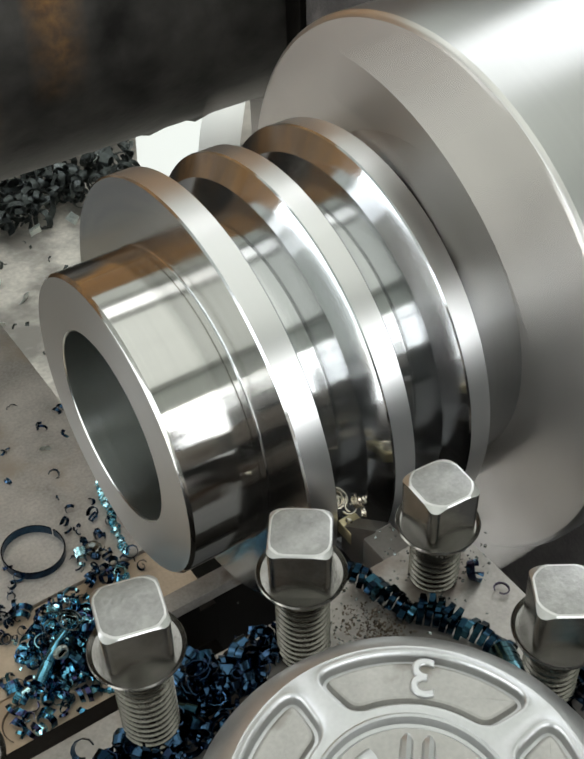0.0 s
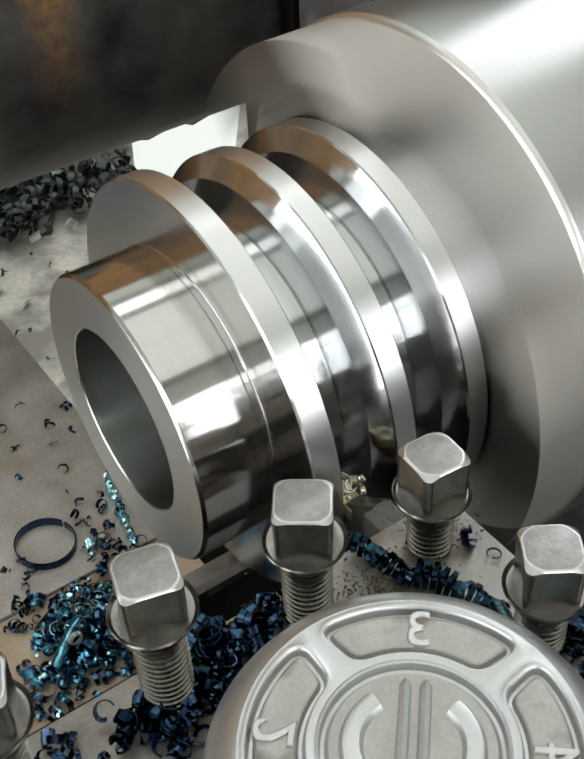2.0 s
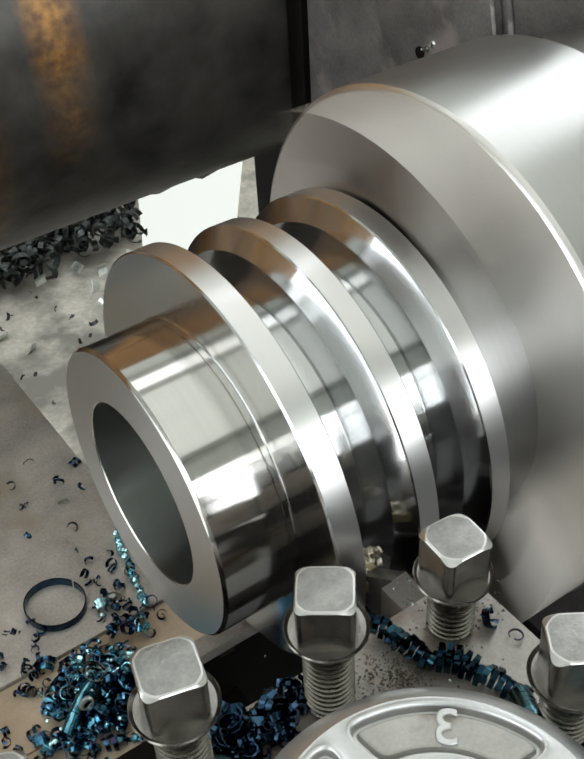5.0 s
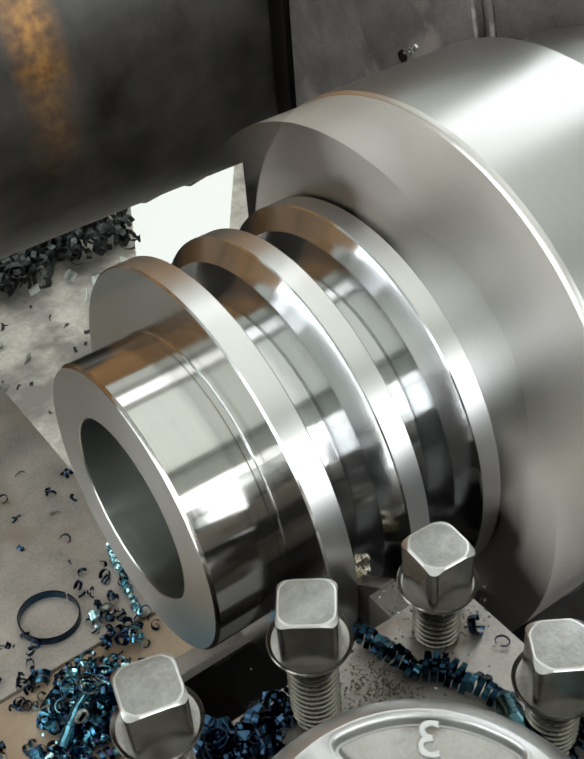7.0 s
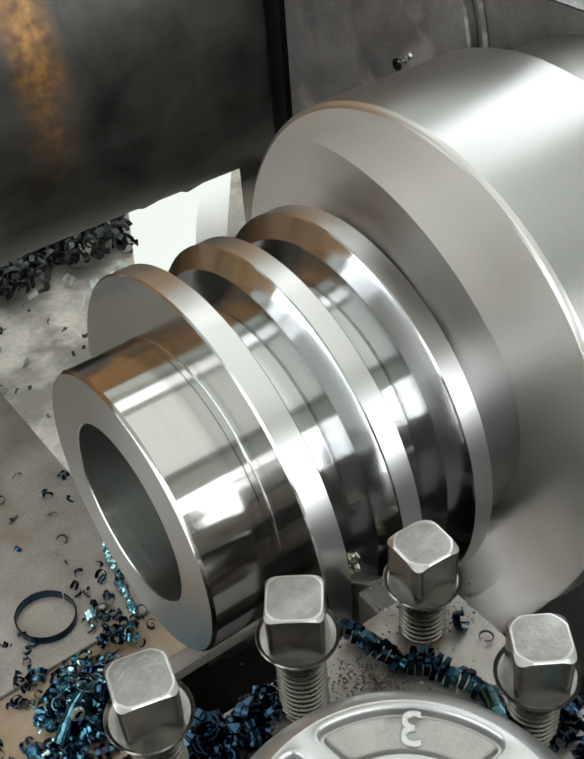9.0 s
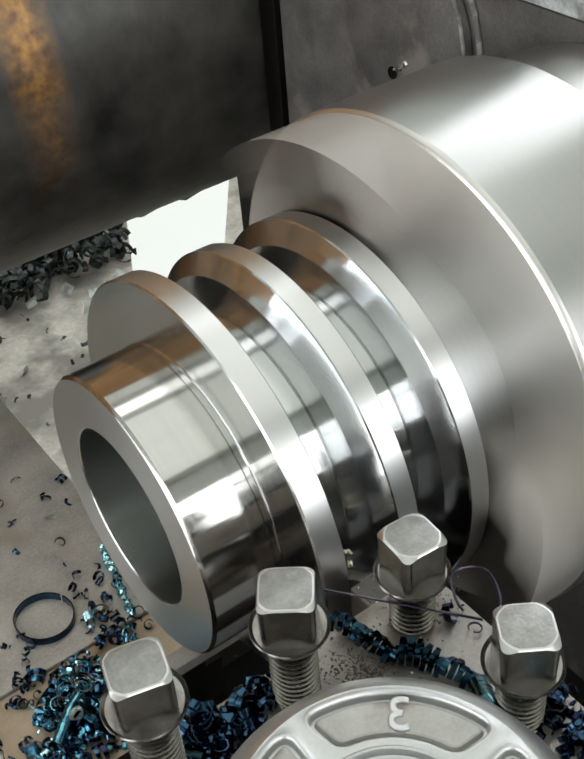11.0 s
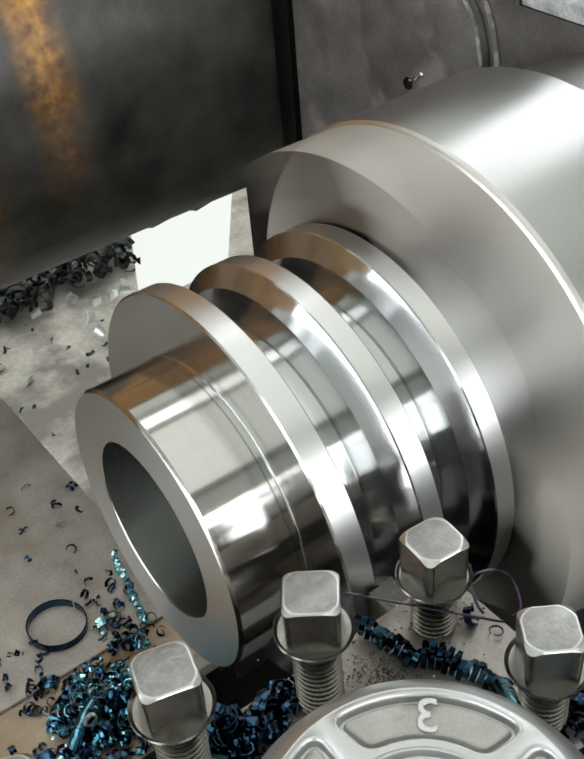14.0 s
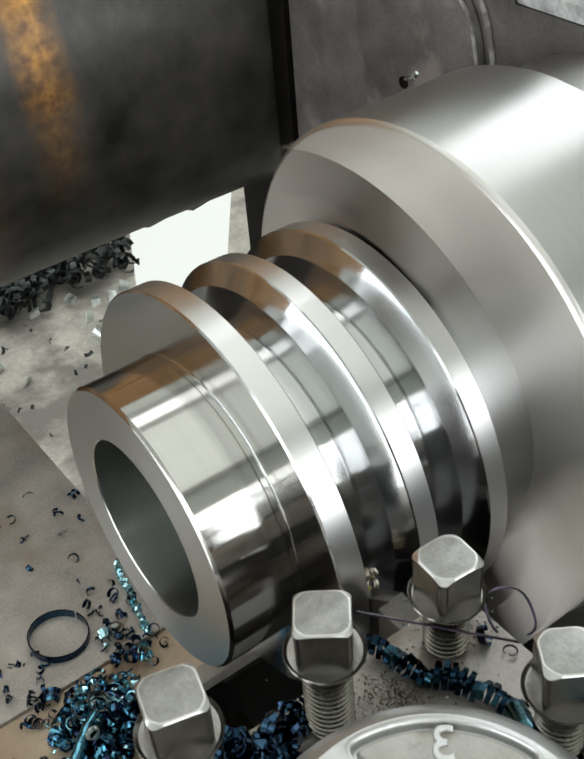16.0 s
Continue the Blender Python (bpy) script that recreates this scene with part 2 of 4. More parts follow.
PALECHIP = chip_material("bright_steel_flake", [(0.45, 0.50, 0.49), (0.85, 0.90, 0.88), (0.60, 0.65, 0.63), (0.25, 0.28, 0.27)], 0.3)
RUSTCHIP = chip_material("brown_swarf", [(0.10, 0.075, 0.055), (0.20, 0.16, 0.12), (0.05, 0.04, 0.03)], 0.5)
STRAW = chip_material("straw_steel_chip", [(0.40, 0.33, 0.22), (0.62, 0.58, 0.50), (0.5, 0.42, 0.30)])


def guard_material():
    """Oiled dark sheet steel, with a rust run and rust that takes over higher up."""
    m = bpy.data.materials.new("rusty_guard_sheet")
    m.use_nodes = True
    n, l = m.node_tree.nodes, m.node_tree.links
    b = n["Principled BSDF"]
    co, sep = n.new("ShaderNodeTexCoord"), n.new("ShaderNodeSeparateXYZ")
    l.new(co.outputs["Object"], sep.inputs[0])

    def noise_at(scale, detail=6):
        t = n.new("ShaderNodeTexNoise")
        t.inputs["Scale"].default_value, t.inputs["Detail"].default_value = scale, detail
        l.new(co.outputs["Object"], t.inputs["Vector"])
        return t.outputs["Fac"]

    def math_node(op, a, bb=None, c=None):
        t = n.new("ShaderNodeMath")
        t.operation = op
        for i, v in enumerate((a, bb, c)):
            if v is None:
                continue
            if isinstance(v, (int, float)):
                t.inputs[i].default_value = v
            else:
                l.new(v, t.inputs[i])
        return t.outputs[0]

    # a rust run about 3 cm wide
    run = n.new("ShaderNodeMapRange")
    run.inputs["From Min"].default_value, run.inputs["From Max"].default_value = 0.017, 0.003
    centre = math_node("ABSOLUTE", math_node("SUBTRACT", sep.outputs["X"], 0.094))
    l.new(centre, run.inputs["Value"])
    up = n.new("ShaderNodeMapRange")
    up.inputs["From Min"].default_value, up.inputs["From Max"].default_value = -0.02, 0.09
    l.new(sep.outputs["Z"], up.inputs["Value"])
    high = n.new("ShaderNodeMapRange")
    high.inputs["From Min"].default_value, high.inputs["From Max"].default_value = 0.085, 0.125
    l.new(sep.outputs["Z"], high.inputs["Value"])
    f = math_node("MULTIPLY", math_node("MULTIPLY", run.outputs[0], up.outputs[0]), math_node("MULTIPLY_ADD", noise_at(70), 1.6, -0.1))
    f = math_node("MAXIMUM", f, math_node("MULTIPLY", high.outputs[0], math_node("MULTIPLY_ADD", noise_at(25), 1.0, 0.02)))
    # further along, past the run, the sheet is brown with rust
    past = n.new("ShaderNodeMapRange")
    past.inputs["From Min"].default_value, past.inputs["From Max"].default_value = 0.064, 0.040
    l.new(sep.outputs["X"], past.inputs["Value"])
    f = math_node("MAXIMUM", f, math_node("MULTIPLY", past.outputs[0], math_node("MULTIPLY_ADD", noise_at(35), 0.54, 0.0)))
    fc = n.new("ShaderNodeClamp")
    l.new(f, fc.inputs["Value"])
    rust = n.new("ShaderNodeValToRGB")
    rust.color_ramp.elements[0].position, rust.color_ramp.elements[0].color = 0.35, (0.24, 0.10, 0.022, 1)
    rust.color_ramp.elements[1].position, rust.color_ramp.elements[1].color = 0.72, (0.72, 0.35, 0.07, 1)
    l.new(noise_at(180, 8), rust.inputs["Fac"])
    oil = n.new("ShaderNodeValToRGB")
    oil.color_ramp.elements[0].position, oil.color_ramp.elements[0].color = 0.3, (0.020, 0.019, 0.017, 1)
    oil.color_ramp.elements[1].position, oil.color_ramp.elements[1].color = 0.75, (0.092, 0.086, 0.078, 1)
    l.new(noise_at(40), oil.inputs["Fac"])
    mx = n.new("ShaderNodeMix")
    mx.data_type = "RGBA"
    l.new(fc.outputs[0], mx.inputs["Factor"])
    l.new(oil.outputs["Color"], mx.inputs["A"])
    l.new(rust.outputs["Color"], mx.inputs["B"])
    l.new(mx.outputs["Result"], b.inputs["Base Color"])
    b.inputs["Roughness"].default_value, b.inputs["Metallic"].default_value = 0.42, 0.25
    bp = n.new("ShaderNodeBump")
    bp.inputs["Strength"].default_value, bp.inputs["Distance"].default_value = 0.25, 0.0008
    l.new(noise_at(220, 5), bp.inputs["Height"])
    l.new(bp.outputs[0], b.inputs["Normal"])
    return m


GUARD = guard_material()


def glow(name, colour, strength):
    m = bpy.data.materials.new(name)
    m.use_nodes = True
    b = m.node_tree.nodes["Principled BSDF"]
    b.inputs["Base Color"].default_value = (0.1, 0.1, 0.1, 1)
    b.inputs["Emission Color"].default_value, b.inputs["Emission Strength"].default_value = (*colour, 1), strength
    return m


# emission stands in for the daylight on the white floor strip
DAYLIGHT_GLOW = glow("glowing_floor_strip", (0.95, 1.0, 0.94), 0.85)

# ---------------------------------------------------------------- mesh tools


def part(name, bm, mat, parent=None, label="", smooth=0.6):
    """One mesh object from a bmesh, under a thing or at top level; smooth: the angle, in radians, up to which edges are soft."""
    me = bpy.data.meshes.new(name)
    bmesh.ops.recalc_face_normals(bm, faces=bm.faces)
    if smooth:
        for f in bm.faces:
            f.smooth = True
        for e in bm.edges:
            e.smooth = len(e.link_faces) == 2 and e.calc_face_angle(0) < smooth
    bm.to_mesh(me)
    bm.free()
    for m in mat if isinstance(mat, (list, tuple)) else [mat]:
        me.materials.append(m)
    ob = new(name, me)
    if parent:
        ob.parent = parent
    if label:
        tagged(ob, label)
    return ob


def empty(name, label, category, at=(0, 0, 0), group="", kind=""):
    ob = new(name)
    ob.location = at
    ob.empty_display_size = 0.01
    return tagged(ob, label, category, group, kind)


def box(x0, x1, y0, y1, z0, z1, bevel=0.0, seg=2):
    bm = bmesh.new()
    bmesh.ops.create_cube(bm, size=1)
    for v in bm.verts:
        v.co = ((x0 + x1) / 2 + v.co.x * (x1 - x0), (y0 + y1) / 2 + v.co.y * (y1 - y0), (z0 + z1) / 2 + v.co.z * (z1 - z0))
    if bevel:
        bmesh.ops.bevel(bm, geom=bm.edges[:], offset=bevel, segments=seg, affect="EDGES", profile=0.6)
    return bm


def lathe(profile, axis="x", seg=160, close=False):
    """Turn a list of (along, radius) round an axis."""
    bm = bmesh.new()
    rings = []
    for a, r in profile:
        ring = []
        for i in range(seg):
            w = 2 * math.pi * i / seg
            c, s = r * math.cos(w), r * math.sin(w)
            ring.append(bm.verts.new((a, c, s) if axis == "x" else (c, s, a)))
        rings.append(ring)
    pairs = list(zip(rings, rings[1:])) + ([(rings[-1], rings[0])] if close else [])
    for p, q in pairs:
        for i in range(seg):
            j = (i + 1) % seg
            bm.faces.new((p[i], p[j], q[j], q[i]))
    return bm


def join(*bms):
    out = bmesh.new()
    for b in bms:
        me = bpy.data.meshes.new("tmp")
        b.to_mesh(me)
        b.free()
        out.from_mesh(me)
        bpy.data.meshes.remove(me)
    return out


def moved(bm, m):
    bmesh.ops.transform(bm, matrix=m, verts=bm.verts)
    return bm


def ribbon(path, across, thick):
    """A thin strip that follows a list of (point, side, out) with its width along side and thickness along out."""
    bm = bmesh.new()
    prev = None
    for p, s, o in path:
        ring = [bm.verts.new(p + s * across / 2 * a + o * thick / 2 * b) for a, b in ((-1, -1), (1, -1), (1, 1), (-1, 1))]
        if prev:
            for i in range(4):
                j = (i + 1) % 4
                bm.faces.new((prev[i], prev[j], ring[j], ring[i]))
        else:
            bm.faces.new(ring[::-1])
        prev = ring
    bm.faces.new(prev)
    return bm


def curl(radius, turns, pitch, width, thick=0.00025, grow=0.0, steps=12, rng=random):
    """A curled chip: a helix or spiral ribbon round z."""
    n = max(5, int(turns * steps))
    path = []
    for i in range(n + 1):
        w = 2 * math.pi * turns * i / n
        r = radius * (1 + grow * i / n) * (1 + 0.06 * math.sin(w * 1.7 + radius * 9000))
        out = Vector((math.cos(w), math.sin(w), 0))
        path.append((out * r + Vector((0, 0, pitch * turns * i / n)), Vector((0, 0, 1)) + out * 0.25, out))
    return ribbon(path, width, thick)


def coil_along(points, radius, pitch, width, rough, rng):
    """A long tight spring of a chip along a polyline."""
    pts = [Vector(p) for p in points]
    lengths = [(b - a).length for a, b in zip(pts, pts[1:])]
    total = sum(lengths)
    n = int(total / pitch * 14)
    path = []
    for i in range(n + 1):
        d = total * i / n
        k = 0
        while k < len(lengths) - 1 and d > lengths[k]:
            d -= lengths[k]
            k += 1
        t = (pts[k + 1] - pts[k]).normalized()
        c = pts[k] + t * d
        a = t.cross(Vector((0, 0, 1))).normalized()
        b = a.cross(t)
        w = 2 * math.pi * i / 14
        r = radius * (1 + rough * (math.sin(i * 0.37) * 0.5 + rng.uniform(-0.5, 0.5)))
        out = a * math.cos(w) + b * math.sin(w)
        path.append((c + out * r, t, out))
    return ribbon(path, width, 0.0003)


def rider(ob):
    RIDERS.append(ob)
    return ob


# ---------------------------------------------------------------- the room
FL, CE = -1.08, 4.2


def room():
    part("floor", box(-3.6, 3.6, -3.4, 3.6, FL - 0.1, FL), FLOOR, None)
    tagged(bpy.data.objects["floor"], "dark stained concrete workshop floor", "floor", kind="structure")
    part("ceiling", box(-3.6, 3.6, -3.4, 3.6, CE, CE + 0.1), CEIL, None)
    tagged(bpy.data.objects["ceiling"], "pale workshop ceiling above two added fill lamps", "ceiling", kind="structure")

    def wall(name, bms, label):
        ob = part(name, join(*bms), WALL, None, smooth=0)
        tagged(ob, label, "wall", kind="structure")

    # front wall with the long window behind the operator
    wall("wall_south", [box(-3.6, -1.7, -3.4, -3.2, FL, CE), box(2.6, 3.6, -3.4, -3.2, FL, CE), box(-1.7, 2.6, -3.4, -3.2, FL, 0.5),
                        box(-1.7, 2.6, -3.4, -3.2, 2.5, CE)], "grey green painted wall with a long window")
    # unseen dark bands, added so the work reflects black below the window sill
    for name, b in (("dark_band_south", box(-3.4, 3.4, -3.2, -3.185, FL, 0.47)), ("dark_band_north", box(-3.4, 3.4, 3.385, 3.4, FL, 0.47)), ("dark_band_east", box(3.385, 3.4, -3.18, 3.38, FL, 0.47))):
        tagged(part(name, b, DARK_BAND, None, smooth=0), "unseen dark band added low on the wall to darken reflections", "wall", kind="structure")
    wall("wall_north", [box(-3.6, 3.6, 3.4, 3.6, FL, CE)], "plain grey green painted workshop wall")
    wall("wall_west", [box(-3.6, -3.4, -3.2, -2.05, FL, CE), box(-3.6, -3.4, 2.35, 3.4, FL, CE), box(-3.6, -3.4, -2.05, 2.35, 1.9, CE)],
         "grey green painted wall with a wide opening added for fill light")
    wall("wall_east", [box(3.4, 3.6, -3.2, 0.75, FL, CE), box(3.4, 3.6, 2.85, 3.4, FL, CE), box(3.4, 3.6, 0.75, 2.85, FL, 1.8),
                       box(3.4, 3.6, 0.75, 2.85, 3.9, CE)], "grey green painted wall with a wide high window")
    # unseen bars added before the window lamp to split its reflection on the work
    for x in (-0.63, 0.45, 1.53):
        bar = part("reflection_bar", box(x - 0.025, x + 0.025, -3.17, -3.14, 0.5, 2.5), FRAME, None, smooth=0)
        tagged(bar, "unseen upright bar added to break up the window reflection", "window", kind="structure")
    bar = part("reflection_bar", box(-1.7, 2.6, -3.138, -3.11, 1.83, 1.88), FRAME, None, smooth=0)
    tagged(bar, "unseen cross bar added to break up the window reflection", "window", kind="structure")
    for name, bms in (("window_1", [box(-1.7, 2.6, -3.26, -3.2, 0.5, 0.54), box(-1.7, 2.6, -3.26, -3.2, 2.46, 2.5),
                                    box(-1.7, -1.66, -3.26, -3.2, 0.54, 2.46), box(2.56, 2.6, -3.26, -3.2, 0.54, 2.46)]),
                      ("window_2", [box(3.4, 3.46, 0.75, 2.85, 1.8, 1.84), box(3.4, 3.46, 0.75, 2.85, 3.86, 3.9),
                                    box(3.4, 3.46, 0.75, 0.79, 1.84, 3.86), box(3.4, 3.46, 2.81, 2.85, 1.84, 3.86)])):
        tagged(part(name, join(*bms), FRAME, None, smooth=0), "pale painted metal window frame in the wall", "window", kind="structure")


room()

# ---------------------------------------------------------------- lathe: fixed parts


def chip_tray():
    bm = bmesh.new()
    bmesh.ops.create_grid(bm, x_segments=60, y_segments=60, size=0.5)
    for v in bm.verts:
        v.co = (v.co.x * 1.5 + 0.75, v.co.y * 1.6 + 1.05, -0.6 + 0.006 * noise.noise(v.co * 9))
    ob = part("chip_tray", join(bm, box(0.0, 1.5, 0.25, 1.85, -0.64, -0.61)), TRAY)
    tagged(ob, "beige dusty chip tray behind and below the lathe", "tray", kind="structure")
    legs = join(*[box(x, x + 0.06, y, y + 0.06, FL, -0.64) for x in (0.03, 1.4) for y in (0.3, 1.75)])
    part("tray_leg", legs, DARK_IRON, ob)
    rng = random.Random(4)
    bms = []
    for _ in range(430):
        y = 1.02 + 0.22 * rng.random() ** 1.3
        x = 0.16 + (0.315 + 0.45 * (y - 1.03)) * rng.random()
        b = curl(rng.uniform(0.006, 0.015), rng.uniform(0.3, 1.2), rng.uniform(0.004, 0.01), rng.uniform(0.005, 0.013), 0.0010, steps=12)
        bms.append(moved(b, pose(x, y, -0.588 + rng.random() * 0.03, rng.uniform(0, 180), rng.uniform(0, 180), rng.uniform(0, 360))))
    for _ in range(45):
        y = rng.uniform(0.7, 1.03)
        x = rng.uniform(0.12, 0.40)
        b = curl(rng.uniform(0.002, 0.006), rng.uniform(0.15, 0.5), 0.004, rng.uniform(0.002, 0.005), 0.0008, steps=10)
        bms.append(moved(b, pose(x, y, -0.59, rng.uniform(0, 180), rng.uniform(0, 180), rng.uniform(0, 360))))
    tagged(part("tray_chips", join(*bms), DULLCHIP), "loose heap of dull dark steel chips on the beige tray", "metal chips", kind="stuff")
    bms = []
    for _ in range(46):
        y = 0.74 + 0.44 * rng.random() ** 0.6
        x = rng.uniform(0.14, 0.46)
        b = curl(rng.uniform(0.012, 0.022), rng.uniform(0.12, 0.3), 0.006, rng.uniform(0.009, 0.018), 0.0012, steps=26)
        heaped = y > 1.02
        bms.append(moved(b, pose(x, y, -0.588 + (0.036 if heaped else 0), rng.uniform(50, 130), rng.uniform(0, 180), rng.uniform(0, 360))))
    tagged(part("tray_flakes", join(*bms), PALECHIP), "bright flat steel flakes strewn over the tray", "metal chips", kind="stuff")


chip_tray()


def glowing_strip():
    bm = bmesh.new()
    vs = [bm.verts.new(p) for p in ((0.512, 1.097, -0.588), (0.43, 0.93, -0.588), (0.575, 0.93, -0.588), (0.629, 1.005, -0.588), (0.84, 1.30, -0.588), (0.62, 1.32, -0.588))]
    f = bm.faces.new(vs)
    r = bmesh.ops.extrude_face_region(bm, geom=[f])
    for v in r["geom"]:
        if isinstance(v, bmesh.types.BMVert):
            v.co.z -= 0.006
    tagged(part("backdrop", bm, DAYLIGHT_GLOW, None, smooth=0), "white floor strip beyond the tray, glowing in place of daylight", "backdrop", kind="structure")


glowing_strip()


def splash_guard():
    """A long curved sheet behind the work, its lower edge torn."""
    bm = bmesh.new()
    cols = 120
    rows = 26
    grid = []
    for i in range(cols + 1):
        x = -0.45 + 0.78 * i / cols
        tear = 0.0045 * noise.noise(Vector((x * 90, 0, 0))) + 0.0015 * noise.noise(Vector((x * 300, 3, 0)))
        col = []
        for j in range(rows + 1):
            w = radians(-70 + 140 * j / (rows - 3))
            r = 0.13
            y, z = 0.365 - r * math.cos(w), 0.030 + r * math.sin(w)
            if j > rows - 3:
                k = j - (rows - 3)
                y, z = 0.3205 + 0.004 * k, 0.152 + 0.06 * k
            if j == 0:
                z += tear - 0.012 * x
                y += tear
            elif j == 1:
                z -= 0.006 * x
            col.append(bm.verts.new((x, y, z)))
        grid.append(col)
    for a, b in zip(grid, grid[1:]):
        for j in range(rows):
            bm.faces.new((a[j], b[j], b[j + 1], a[j + 1]))
    thing = part("splash_guard", bm, GUARD)
    mod = thing.modifiers.new("thickness", "SOLIDIFY")
    mod.thickness, mod.offset = 0.003, 1
    tagged(thing, "dark oily curved sheet steel guard with orange rust run", "splash guard")
    for x in (-0.4, 0.29):
        part("stay", box(x, x + 0.03, 0.35, 0.39, -0.6, 0.30), DARK_IRON, thing)


splash_guard()


def headstock():
    thing = empty("headstock", "dark grey painted lathe headstock behind the chuck", "headstock")
    part("casing", box(0.2455, 0.75, -0.24, 0.0615, -0.26, 0.0975, 0.004), GREY_IRON, thing)
    bm = bmesh.new()
    f = bm.faces.new([bm.verts.new((0.2252, y, z)) for y, z in ((-0.24, -0.26), (0.219, -0.26), (0.219, 0.155), (0.066, 0.155), (0.062, 0.151), (0.062, 0.0975), (-0.24, 0.0975))])
    ex = bmesh.ops.extrude_face_region(bm, geom=[f])
    for v in ex["geom"]:
        if isinstance(v, bmesh.types.BMVert):
            v.co.x = 0.245
    part("gear_cover", bm, GREY_IRON, thing, "dark grey scuffed gear cover", smooth=0)
    part("rear_casing", box(0.2455, 0.75, 0.0620, 0.219, -0.26, 0.05, 0.004), GREY_IRON, thing)
    part("spindle_nose", lathe([(0.179, 0.05), (0.179, 0.088), (0.20, 0.09), (0.222, 0.092), (0.2248, 0.092)], seg=96), CHUCK, thing, "turned steel spindle flange")
    cover = part("round_cover", moved(lathe([(0.2245, 0.041), (0.2215, 0.041), (0.2205, 0.039), (0.2205, 0.0), ], seg=64), pose(0, 0.118, 0.068)), GREY_IRON, thing, "round dark cover with pale scuffed rim")
    for r, w in ((0.0405, 0.0016), (0.0462, 0.0024)):
        path = []
        for i in range(34):
            a = radians(-40 + 95 * i / 33)
            out = Vector((0, -math.cos(a), math.sin(a)))
            path.append((Vector((0.2203 if r < 0.041 else 0.2243, 0.118, 0.068)) + out * (r + 0.0003 * math.sin(i * 0.6)), out, Vector((1, 0, 0))))
        part("scuff", ribbon(path, w, 0.0008), CHALK, thing, "pale scratched arc")
    # dark strip standing in for the shadowed gap beside the guard
    part("seam_shade", box(0.2215, 0.2449, 0.2195, 0.234, -0.075, 0.16, 0.002), DARK_IRON, thing, "dark strip in place of the shaded seam")
    part("oil_hole", moved(lathe([(0.2202, 0.0030), (0.2198, 0.0029), (0.2197, 0.0024), (0.2203, 0.0022), (0.2204, 0.0)], seg=20), pose(0, 0.124, 0.047)), DARK_IRON, thing, "small dark screw hole")
    rng = random.Random(31)
    for k in range(6):
        crumb = curl(rng.uniform(0.0006, 0.0014), rng.uniform(0.3, 0.9), 0.0006, rng.uniform(0.0006, 0.0014), 0.0004, steps=12)
        part("stuck_crumb", moved(crumb, pose(0.2196, 0.1215 - 0.0013 * k, 0.0490 + 0.0011 * k + rng.uniform(-0.0012, 0.0012), rng.uniform(0, 90), rng.uniform(0, 90), rng.uniform(0, 360))), PALECHIP, thing, "pale metal crumb stuck in grease")
    # the casing's scuffed top, with the light on it put into its pale colour
    part("lit_top", box(0.2256, 0.75, -0.24, 0.0615, 0.0977, 0.1050, 0.0015), LIT_SCUFFED_PAINT, thing, "scuffed headstock top, coloured pale for the light on it")
    return thing


headstock()


def bed():
    thing = empty("lathe_bed", "dark oily cast iron lathe bed", "lathe bed")
    for y0, y1 in ((-0.20, -0.11), (0.11, 0.20)):
        part("rail", box(-0.9, 0.75, y0, y1, -0.42, -0.262, 0.006), DARK_IRON, thing)
    for x in (-0.7, -0.2, 0.25, 0.6):
        part("web", box(x, x + 0.03, -0.112, 0.112, -0.42, -0.30), DARK_IRON, thing)
    for x in (-0.85, 0.45):
        part("pedestal", box(x, x + 0.28, -0.21, 0.21, FL, -0.42, 0.01), DARK_IRON, thing)


bed()

# ---------------------------------------------------------------- chuck and work


def chuck():
    thing = empty("lathe_chuck", "smooth round grey steel lathe chuck, spinning", "lathe chuck")
    rim = lathe([(0.1196, 0.1001), (0.1805, 0.1001), (0.1813, 0.0993), (0.1813, 0.05)], seg=200)
    part("body", rim, CHUCK, thing)
    part("rim_chamfer", lathe([(0.1175, 0.0980), (0.1179, 0.0989), (0.1186, 0.0996), (0.1196, 0.1001)], seg=200), RIM_BEVEL, thing, "bright bevelled rim")
    part("face", lathe([(0.1175, 0.0980), (0.1175, 0.030)], seg=160), CHUCK_FACE, thing, "flat ground steel face")
    for k in range(3):
        a, hw = 120 * k, 0.0310
        bm = join(box(0.0960, 0.1180, -hw, hw, 0.0610, 0.0780), box(0.0905, 0.1180, -hw, hw, 0.0780, 0.0900))
        bmesh.ops.subdivide_edges(bm, edges=[e for e in bm.edges if abs(e.verts[0].co.y - e.verts[1].co.y) > hw], cuts=15)
        for v in bm.verts:
            if v.co.z > 0.085:  # the outer side is turned round
                v.co.z = math.sqrt(0.0990 ** 2 - v.co.y ** 2)
        jaw = part("jaw", moved(bm, pose(0, 0, 0, a)), [JAW_STEEL, JAW_SIDE], thing, "steel chuck jaw, ground in front and dull round the side")
        for f in jaw.data.polygons:
            f.material_index = 0 if f.normal.x < -0.7 else 1
    SPINNERS.append(thing)


chuck()


